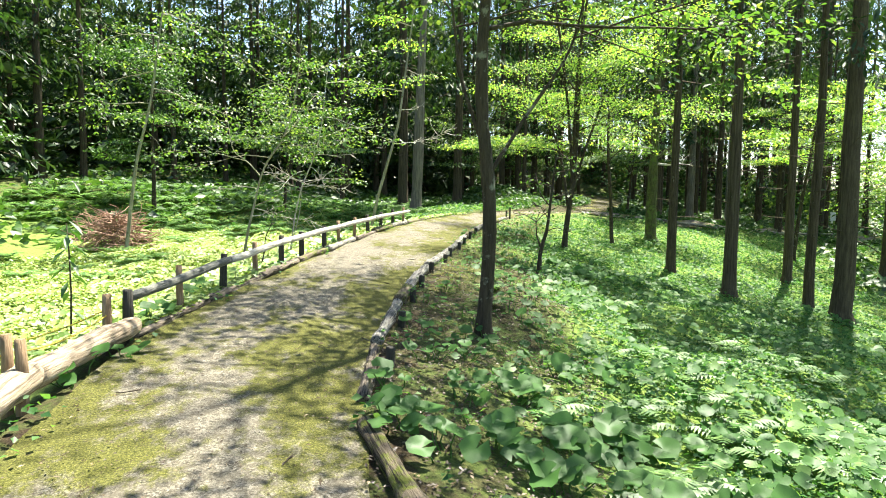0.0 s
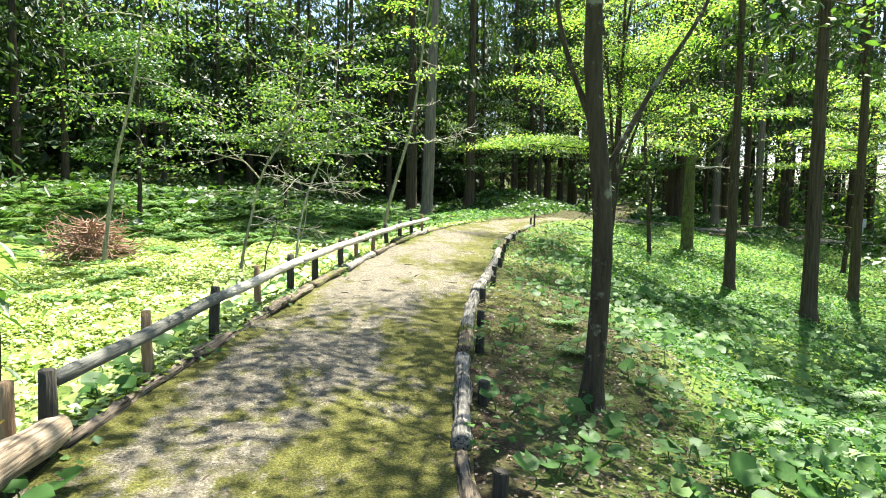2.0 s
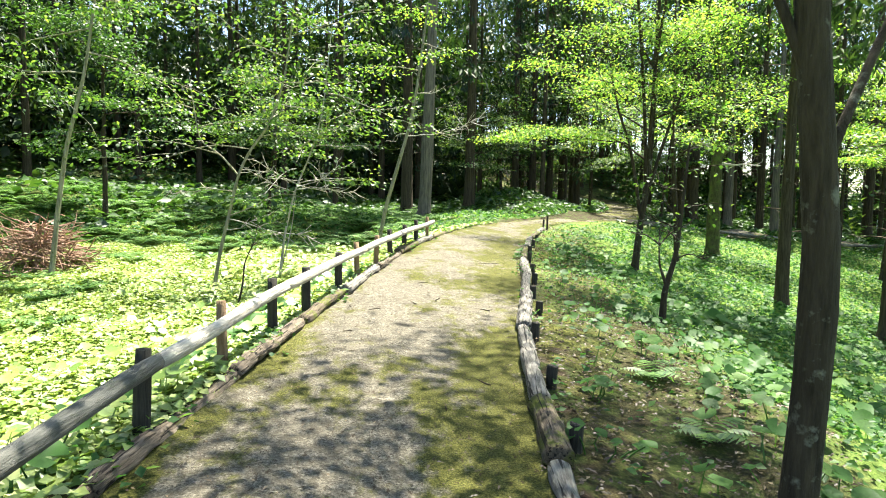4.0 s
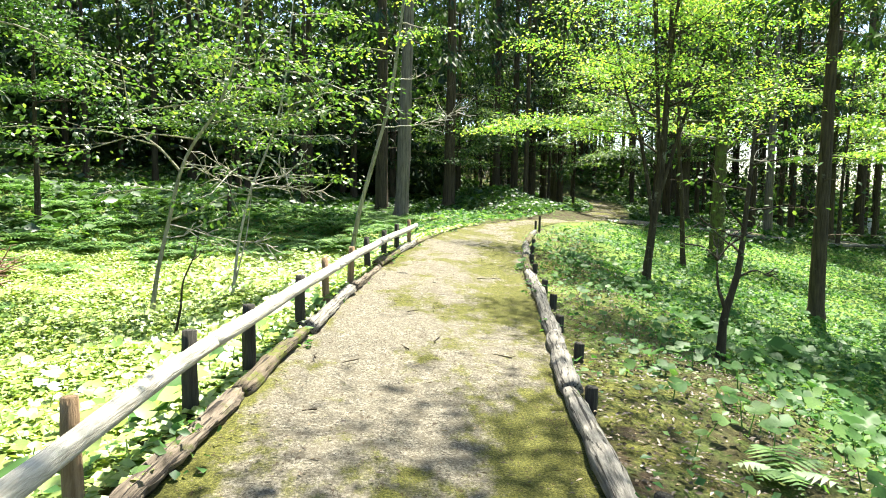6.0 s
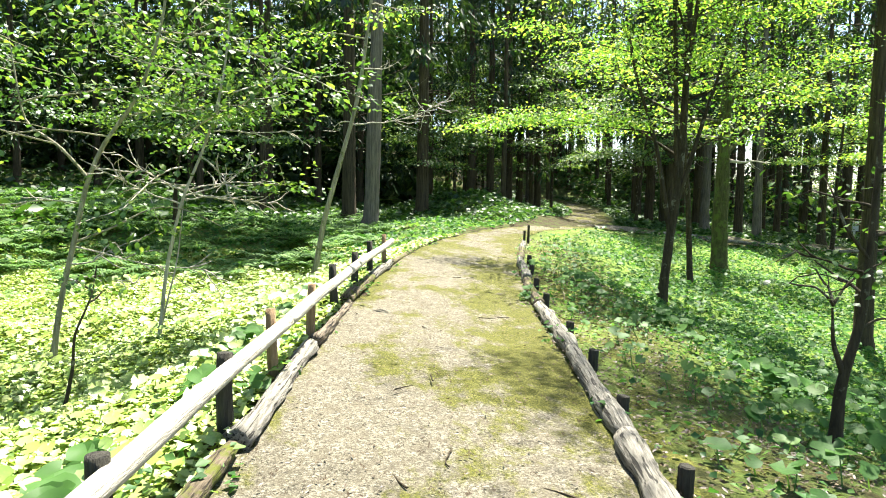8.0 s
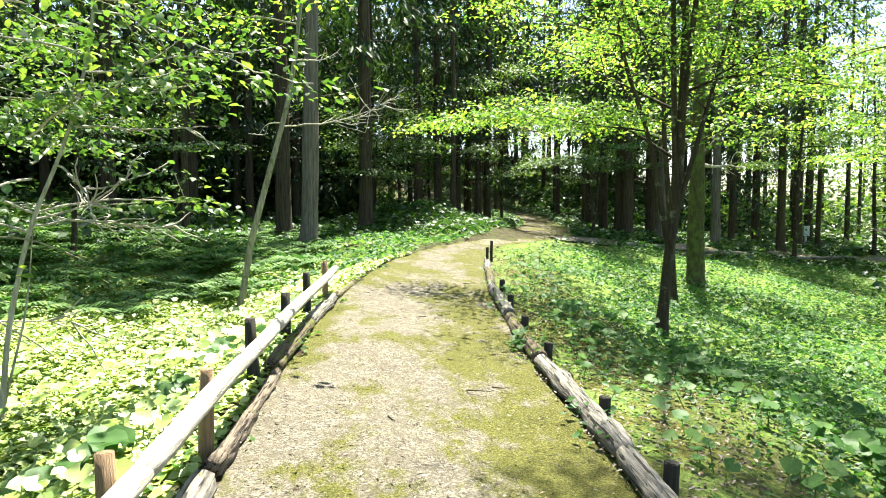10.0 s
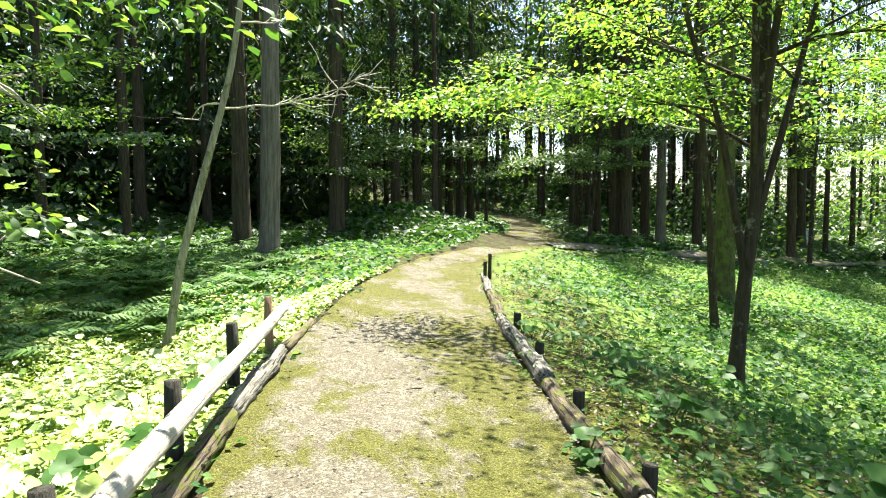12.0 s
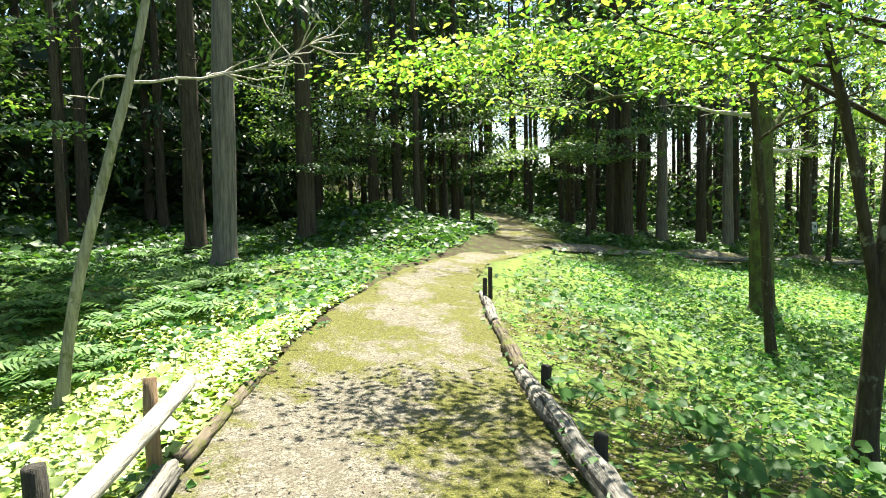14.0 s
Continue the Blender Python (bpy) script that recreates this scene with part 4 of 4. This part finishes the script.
# ---- brush pile ----
rng = np.random.default_rng(9)
pile = thing("brush_pile", -8.85, 17.1, float(height(-8.85, 17.1)) - 0.06, "heap of reddish brown dead cedar branches in the meadow", "brush pile")
s = Solid()
for i in range(420):
    a, rr = rng.uniform(0, 6.28), abs(rng.normal()) * 0.42
    p = np.array([rr * math.cos(a), rr * math.sin(a), max(0.03, 0.95 - rr * 0.75) * rng.random() ** 0.6])
    d = np.array([math.cos(a + rng.normal() * 0.9), math.sin(a + rng.normal() * 0.9), rng.normal() * 0.4 - 0.05])
    pts = curve(p, d, 0.35 + 0.5 * rng.random(), rng, 4, 0.25)
    pts[:, 2] = np.maximum(pts[:, 2], 0.01)
    s.tube(pts, np.linspace(0.016, 0.006, 4), 4, 0, 0, False)
tagged(part("brushwood", s.mesh("brushwood", M_BRUSH), pile), kind="stuff")

# ---- low plants ----
rng = np.random.default_rng(21)


def scatter(n, x0, x1, y0, y1):
    x, y = rng.uniform(x0, x1, n), rng.uniform(y0, y1, n)
    return x, y, left_edge(y) - x, x - right_edge(y)


def lumps(x, y, f, seed):
    return np.sin(f * x + seed) * np.sin(f * 1.3 * y + 2 * seed) + 0.6 * np.sin(2.3 * f * x - 1.9 * f * y + seed)


def cover_leaves(name, label, n, box, size, rise, mat, keep, kind="stuff", wide=0.75, tilt=0.45):
    x, y, dl, dr = scatter(n, *box)
    k = keep(x, y, dl, dr) & ~on_branch(x, y, 0.4)
    x, y = x[k], y[k]
    m = len(x)
    z = height(x, y) + rise * (0.25 + 0.75 * rng.random(m)) * (0.75 + 0.25 * lumps(x, y, 1.1, 0.4))
    c = np.stack([x, y, z], 1)
    a = rng.uniform(0, 6.28, m)
    fwd = np.stack([np.cos(a), np.sin(a), rng.normal(size=m) * 0.25 - 0.1], 1)
    up = unit(np.array([0, -0.12, 1.0]) + rng.normal(size=(m, 3)) * tilt)
    sz = size * (0.6 + 0.8 * rng.random(m))
    ob = new(name, leaf_mesh(name, c, fwd, up, sz, sz * wide, mat, 0.1))
    return tagged(ob, label, "plants", kind=kind)


def right_side(x, y, dl, dr):
    lit = np.clip((dr - 0.2) / 2.2, 0.06, 1) ** 1.4
    bare = np.exp(-((x - 0.9) / 0.8) ** 2 - ((y - 7) / 2.5) ** 2) + np.exp(-((x - 1.4) / 0.7) ** 2 - ((y - 10.5) / 2.8) ** 2)
    lit = lit * np.where((y < 5.5) & (x < 2.2), np.clip(0.45 + 0.6 * lumps(x, y, 2.6, 1.7), 0.12, 1), 1)
    return (dr > 0.08) & (rng.random(len(x)) < lit * (1 - 0.85 * np.clip(bare, 0, 1)) * (0.72 + 0.28 * lumps(x, y, 0.9, 1.0)))


def left_side(x, y, dl, dr):
    fade = np.clip((x + 14) / 3, 0, 1) if y.min() > 20 else np.clip((x + 10) / 2.5, 0, 1) * np.clip((y - 4) / 1.5, 0.1, 1)
    return (dl > 0.06) & (rng.random(len(x)) < (0.6 + np.clip(dl, 0, 1.2) / 1.2) * fade)


cover_leaves("herb_cover", "dense low green herbs under the trees", 190000, (-0.6, 14, 0.5, 17), 0.06, 0.14, M_HERB, right_side)
cover_leaves("herb_cover", "dense low green herbs under the trees", 95000, (0.5, 22, 17, 36), 0.085, 0.15, M_HERB, right_side)
# these herbs carry their sunlight in the leaf colour
cover_leaves("meadow_cover", "yellow-green meadow herbs with sunlight put into their colour", 230000, (-10, 1.2, 4, 24), 0.07, 0.1, M_SUN_TINTED, left_side, tilt=0.2)
cover_leaves("herb_cover", "low green herbs on the shaded bank", 60000, (-14, 12, 22, 46), 0.12, 0.2, M_HERB, left_side)
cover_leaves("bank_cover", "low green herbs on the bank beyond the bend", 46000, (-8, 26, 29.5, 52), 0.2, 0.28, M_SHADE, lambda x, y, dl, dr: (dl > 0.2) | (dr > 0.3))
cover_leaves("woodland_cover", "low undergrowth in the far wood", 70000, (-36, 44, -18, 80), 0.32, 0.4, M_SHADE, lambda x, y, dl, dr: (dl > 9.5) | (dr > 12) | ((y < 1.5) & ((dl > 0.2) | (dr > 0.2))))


def thicket(name, label, n, box, z0, z1, size, mat):
    """A loose mass of foliage filling the depth of the wood."""
    x, y, dl, dr = scatter(n, *box)
    k = (dl > 3) | (dr > 3)
    x, y = x[k], y[k]
    m = len(x)
    lump = 0.5 + 0.5 * np.clip(lumps(x, y, 0.7, 2.0), -1, 1)
    z = height(x, y) + z0 + (z1 - z0) * rng.random(m) * (0.35 + 0.65 * lump)
    a = rng.uniform(0, 6.28, m)
    fwd = np.stack([np.cos(a), np.sin(a), rng.normal(size=m) * 0.4 - 0.3], 1)
    sz = size * (0.6 + 0.8 * rng.random(m))
    ob = new(name, leaf_mesh(name, np.stack([x, y, z], 1), fwd, unit(np.array([0, 0, 1.0]) + rng.normal(size=(m, 3)) * 0.6), sz, sz * 0.5, mat))
    return tagged(ob, label, "woods", kind="stuff")


thicket("far_woods", "dark depth of the cedar wood", 30000, (-45, 2, 40, 62), 0.0, 13.0, 0.75, M_NEEDLE)
thicket("far_woods", "dark depth of the cedar wood", 16000, (-40, -17, 0, 42), 0.0, 12.0, 0.75, M_NEEDLE)
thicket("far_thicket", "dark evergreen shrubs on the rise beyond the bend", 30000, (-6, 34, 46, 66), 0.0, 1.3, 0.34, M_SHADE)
thicket("far_woods", "sparse foliage hanging among the far trunks", 15000, (-6, 36, 50, 76), 5.5, 15.0, 0.6, M_NEEDLE)
thicket("far_thicket", "dark evergreen shrubs below the side path", 15000, (20, 54, 14, 64), 0.0, 4.5, 0.34, M_BROAD)


cover_leaves("edge_herbs", "small herbs growing over the log edging", 26000, (-3.2, 3.2, 1, 24), 0.06, 0.16, M_HERB,
             lambda x, y, dl, dr: ((dl > -0.1) & (dl < 0.4) & (rng.random(len(x)) < 0.55 * (lumps(x, y, 2.3, 0.7) > 0.1))) | ((dr > -0.06) & (dr < 0.5) & (rng.random(len(x)) < 0.5 * (lumps(x, y, 2.1, 3.0) > 0.35))))


def dish_leaves(name, pts, radius, mat, label, thing_kind="stuff", up_tilt=0.25, stem=True):
    """Round notched leaves on thin stalks, each a shallow dish."""
    v, f = [], []
    k = 9
    ang = np.linspace(0.25, 2 * np.pi - 0.25, k)
    for i, (x, y, z, zg) in enumerate(pts):
        r = radius * rng.uniform(0.6, 1.35)
        n = unit(np.array([rng.normal() * up_tilt, rng.normal() * up_tilt - 0.35, 1.0]))
        a0 = rng.uniform(0, 6.28)
        t1 = unit(np.cross(n, np.array([math.cos(a0), math.sin(a0), 0.0])))
        t2 = np.cross(n, t1)
        c = np.array([x, y, z])
        rr = r * (1 + 0.1 * np.sin(ang * 5 + a0) - 0.12 * np.cos(ang))
        rim = c + rr[:, None] * (np.cos(ang)[:, None] * t1 + np.sin(ang)[:, None] * t2) + n * (0.14 * r + 0.06 * r * np.sin(ang * 4)[:, None])
        b = len(v)
        v.append(c)
        v.extend(rim)
        f += [(b, b + 1 + j, b + 2 + j) for j in range(k - 1)]
        if stem:
            b = len(v)
            g = np.array([x + rng.normal() * 0.05, y + rng.normal() * 0.05, zg - 0.03])
            w = np.array([0.006, 0, 0])
            v.extend([g - w, g + w, c + w * 0.6, c - w * 0.6])
            f += [(b, b + 1, b + 2), (b, b + 2, b + 3)]
    ob = new(name, fast_mesh(name, np.array(v), np.array(f), mat))
    return tagged(ob, label, "plants", kind=thing_kind)


def patch(n, box, keep, rise):
    x, y, dl, dr = scatter(n, *box)
    k = keep(x, y, dl, dr) & ~on_branch(x, y, 0.2)
    x, y = x[k], y[k]
    zg = height(x, y)
    return list(zip(x, y, zg + rise * (0.4 + 0.6 * rng.random(len(x))), zg))


LEAF_SHAPES = []
for i in range(6):
    k = 13
    ang = np.linspace(0.28, 2 * np.pi - 0.28, k)
    rr = 1 + 0.08 * np.sin(ang * 5 + i) - 0.1 * np.cos(ang) + 0.04 * np.sin(ang * 9 + 2 * i)
    rim = np.stack([rr * np.cos(ang), rr * np.sin(ang), 0.2 + 0.1 * np.sin(ang * 3 + i)], 1)
    inner = np.stack([0.5 * rr * np.cos(ang), 0.5 * rr * np.sin(ang), 0.12 + 0.03 * np.sin(ang * 3 + i)], 1)
    v = np.concatenate([[[0, 0, 0]], inner, rim])
    f = [(0, 1 + j, 2 + j) for j in range(k - 1)]
    for j in range(k - 1):
        f += [(1 + j, 1 + k + j, 2 + k + j), (1 + j, 2 + k + j, 2 + j)]
    LEAF_SHAPES.append(fast_mesh("leaf", v, np.array(f), M_BUTTERBUR, True))
c = Solid()
c.tube([(0, 0, 0), (0.03, 0.0, 0.5), (0, 0, 1)], [0.006, 0.005, 0.004], 5, 0, 0, False)
STALK = c.mesh("stalk", M_BUTTERBUR)


def butterbur(x, y, count, size, up=0.17, wide=0.26):
    zg = float(height(x, y))
    plant = thing("butterbur", x, y, zg, "clump of round pale green butterbur leaves", "plant", "butterbur clumps by the path")
    for i in range(count):
        a, d = rng.uniform(0, 6.28), wide * rng.random() ** 0.6
        lx, ly = d * math.cos(a), d * math.sin(a)
        lz = up * rng.uniform(0.45, 1.0) + float(height(x + lx, y + ly)) - zg
        leaf = part("leaf", LEAF_SHAPES[rng.integers(6)], plant)
        s = size * rng.uniform(0.55, 1.25)
        leaf.location, leaf.scale = (lx, ly, lz), (s, s, s)
        leaf.rotation_mode = "ZYX"
        leaf.rotation_euler = (rng.normal() * 0.2 + 0.3, rng.normal() * 0.2, rng.uniform(0, 6.28))
        stalk = part("stalk", STALK, plant)
        stalk.location = (lx * 0.5, ly * 0.5, -0.02)
        v = Vector((lx * 0.5, ly * 0.5, lz + 0.02))
        stalk.rotation_mode = "QUATERNION"
        stalk.rotation_quaternion = v.to_track_quat("Z", "Y")
        stalk.scale = (1, 1, v.length)


CLUMPS = [(-0.25, 2.9, 5, 0.09), (-0.32, 3.6, 4, 0.075), (0.1, 2.6, 6, 0.08), (0.45, 3.1, 7, 0.085), (0.2, 3.7, 6, 0.075), (0.8, 2.6, 7, 0.1), (1.1, 3.4, 8, 0.115), (0.7, 4.2, 7, 0.09), (1.5, 2.7, 7, 0.11),
          (1.6, 3.9, 8, 0.11), (2.2, 3.2, 7, 0.11), (2.3, 4.3, 7, 0.1), (-0.05, 4.6, 5, 0.06), (0.3, 5.2, 5, 0.06), (-0.2, 5.6, 4, 0.06), (1.3, 5.1, 7, 0.09), (2.0, 5.4, 7, 0.09), (3.0, 4.0, 7, 0.1),
          (-0.15, 6.9, 4, 0.055), (0.1, 8.0, 4, 0.06), (-2.5, 3.3, 4, 0.07), (-2.45, 3.9, 4, 0.08), (-2.75, 5.2, 5, 0.08), (-2.9, 6.3, 5, 0.09), (-3.1, 7.4, 6, 0.1), (-2.95, 8.4, 6, 0.11), (-2.75, 9.5, 6, 0.11),
          (-2.7, 10.6, 6, 0.1), (-2.95, 11.6, 7, 0.1), (-2.5, 12.6, 6, 0.09), (-2.6, 13.8, 6, 0.09), (-2.2, 14.9, 6, 0.09), (-1.9, 16.2, 5, 0.09), (-2.15, 11.75, 3, 0.06), (-1.35, 17.2, 4, 0.06), (1.6, 16.2, 6, 0.07),
          (1.9, 17.4, 6, 0.08), (2.4, 18.4, 7, 0.09), (1.7, 18.9, 5, 0.07), (2.3, 15.0, 6, 0.09), (2.6, 13.4, 7, 0.1), (2.9, 12.2, 7, 0.1), (2.5, 10.4, 6, 0.09), (0.62, 15.6, 3, 0.06)]
for x, y, n, s in CLUMPS:
    butterbur(x, y, n + 2, s)
near_right = patch(4600, (0.2, 9, 0.6, 14), lambda x, y, dl, dr: (dr > 0.5) & (rng.random(len(x)) < np.clip(dr - 0.4, 0.1, 1) * np.where(y < 6, np.where(x < 2.2, 0.3, 0.8), 0.4)), 0.17)
dish_leaves("butterbur_patch", near_right, 0.062, M_BUTTERBUR, "round pale green butterbur leaves on thin stalks")
far_right = patch(1900, (0.8, 10, 11, 25), lambda x, y, dl, dr: (dr > 0.5) & (rng.random(len(x)) < 0.6), 0.17)
dish_leaves("butterbur_patch", far_right, 0.05, M_BUTTERBUR, "round pale green butterbur leaves on thin stalks")
# butterbur by the fence gets the sun-lightened colour, not its own green
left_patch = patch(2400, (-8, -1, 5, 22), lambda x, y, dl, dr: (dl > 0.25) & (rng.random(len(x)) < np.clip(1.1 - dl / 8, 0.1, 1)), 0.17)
dish_leaves("butterbur_patch", left_patch, 0.052, M_SUN_TINTED, "round butterbur leaves beside the fence, in a paler colour for sunlight")


def ferns(name, places, size, label):
    v, f = [], []
    for x, y in places:
        z = float(height(x, y)) + 0.03
        for i in range(7):
            a = i * 0.9 + rng.normal() * 0.2 + x
            ln = size * rng.uniform(0.7, 1.2)
            d = np.array([math.cos(a), math.sin(a), 0.0])
            s = np.array([-d[1], d[0], 0.0])
            prev = None
            for j in range(1, 11):
                t = j / 10
                p = np.array([x, y, z]) + d * ln * t * 0.85 + np.array([0, 0, ln * (0.75 * t - 0.62 * t * t)])
                w = ln * 0.3 * math.sin(math.pi * min(1, 0.12 + t * 0.95)) + 0.01
                for sg in (1, -1):
                    b = len(v)
                    v.extend([p - d * 0.018, p + s * sg * w + d * 0.05 * ln - np.array([0, 0, w * 0.25]), p + d * ln * 0.055])
                    f.append((b, b + 1, b + 2))
    ob = new(name, fast_mesh(name, np.array(v), np.array(f), M_FERN))
    return tagged(ob, label, "plants", kind="stuff")


def fern_places(n, box, keep):
    x, y, dl, dr = scatter(n, *box)
    k = keep(x, y, dl, dr)
    return list(zip(x[k], y[k]))


ferns("fern_bed", fern_places(380, (-16, -0.5, 21.2, 32), lambda x, y, dl, dr: (dl > 2.4)), 0.75, "dense dark green ferns under the cedars")
ferns("fern_bed", fern_places(60, (0.6, 6, 1, 9), lambda x, y, dl, dr: dr > 0.9), 0.4, "small green ferns among the herbs")
ferns("fern_bed", fern_places(30, (-11, -6, 9, 20), lambda x, y, dl, dr: dl > 2), 0.55, "sunlit green ferns in the meadow")

# fallen leaves, twigs
x, y, dl, dr = scatter(36000, -0.6, 3.6, 0.5, 24)
k = (dr > 0.02) & (dr < 2.2)
x, y = x[k], y[k]
a = rng.uniform(0, 6.28, len(x))
c = np.stack([x, y, height(x, y) + 0.012 + 0.02 * rng.random(len(x))], 1)
lit = new("leaf_litter", leaf_mesh("leaf_litter", c, np.stack([np.cos(a), np.sin(a), rng.normal(size=len(x)) * 0.2], 1), unit(np.array([0, 0, 1.0]) + rng.normal(size=(len(x), 3)) * 0.4),
          0.036 * (0.4 + rng.random(len(x))), 0.02, M_LITTER))
tagged(lit, "brown fallen leaves on the bank beside the path", "leaf litter", kind="stuff")
x, y, dl, dr = scatter(22000, -3, 4, 0.5, 26)
k = (dl < -0.05) & (dr < -0.05)
x, y = x[k], y[k]
a = rng.uniform(0, 6.28, len(x))
c = np.stack([x, y, path_z(x, y) + 0.016 + 0.01 * rng.random(len(x))], 1)
lit = new("path_litter", leaf_mesh("path_litter", c, np.stack([np.cos(a), np.sin(a), 0 * a], 1), unit(np.array([0, 0, 1.0]) + rng.normal(size=(len(x), 3)) * 0.25),
          0.035 * (0.3 + rng.random(len(x)) ** 2), 0.012, M_LITTER))
tagged(lit, "small dry leaves and needles scattered on the path", "leaf litter", kind="stuff")

# twigs lying on the path and bank
for i in range(26):
    y0 = rng.uniform(2.2, 20)
    x0 = float(left_edge(y0)) + rng.uniform(0.1, 3.2)
    zz = float(path_z(x0, y0)) if x0 < right_edge(y0) else float(height(x0, y0))
    twig = Solid()
    twig.tube(curve((0, 0, 0.014), (math.cos(i * 1.9), math.sin(i * 1.9), 0), rng.uniform(0.08, 0.24), rng, 6, 0.18) * np.array([1, 1, 0.1]) + np.array([0, 0, 0.014]), np.linspace(0.006, 0.003, 6), 5)
    ob = new("twig", twig.mesh("twig", M_BARK))
    ob.location = (x0, y0, zz)
    tagged(ob, "dry brown fallen twig lying on the ground", "twig", "fallen twigs")

# tall weed by the fence
weed = thing("tall_weed", -4.5, 6.9, float(height(-4.5, 6.9)), "tall single-stalked weed with drooping dark leaves", "plant")
c = Solid()
c.tube([(0, 0, 0), (0.02, 0, 0.6), (0.0, 0.02, 1.1), (-0.02, 0.02, 1.45)], [0.013, 0.011, 0.009, 0.005], 6)
part("stalk", c.mesh("stalk", M_BARK), weed)
for i in range(14):
    zz = 0.35 + 1.1 * (i / 13) ** 0.6
    a = i * 2.4
    m = leaf_mesh("leaf", np.array([[0.13, 0, -0.05]]), np.array([[1.0, 0, -0.75]]), np.array([[0, 0, 1.0]]), 0.28, 0.075, M_SHADE)
    lf = part("leaf", m, weed)
    lf.location, lf.rotation_euler = (0, 0, zz), (0, 0, a)
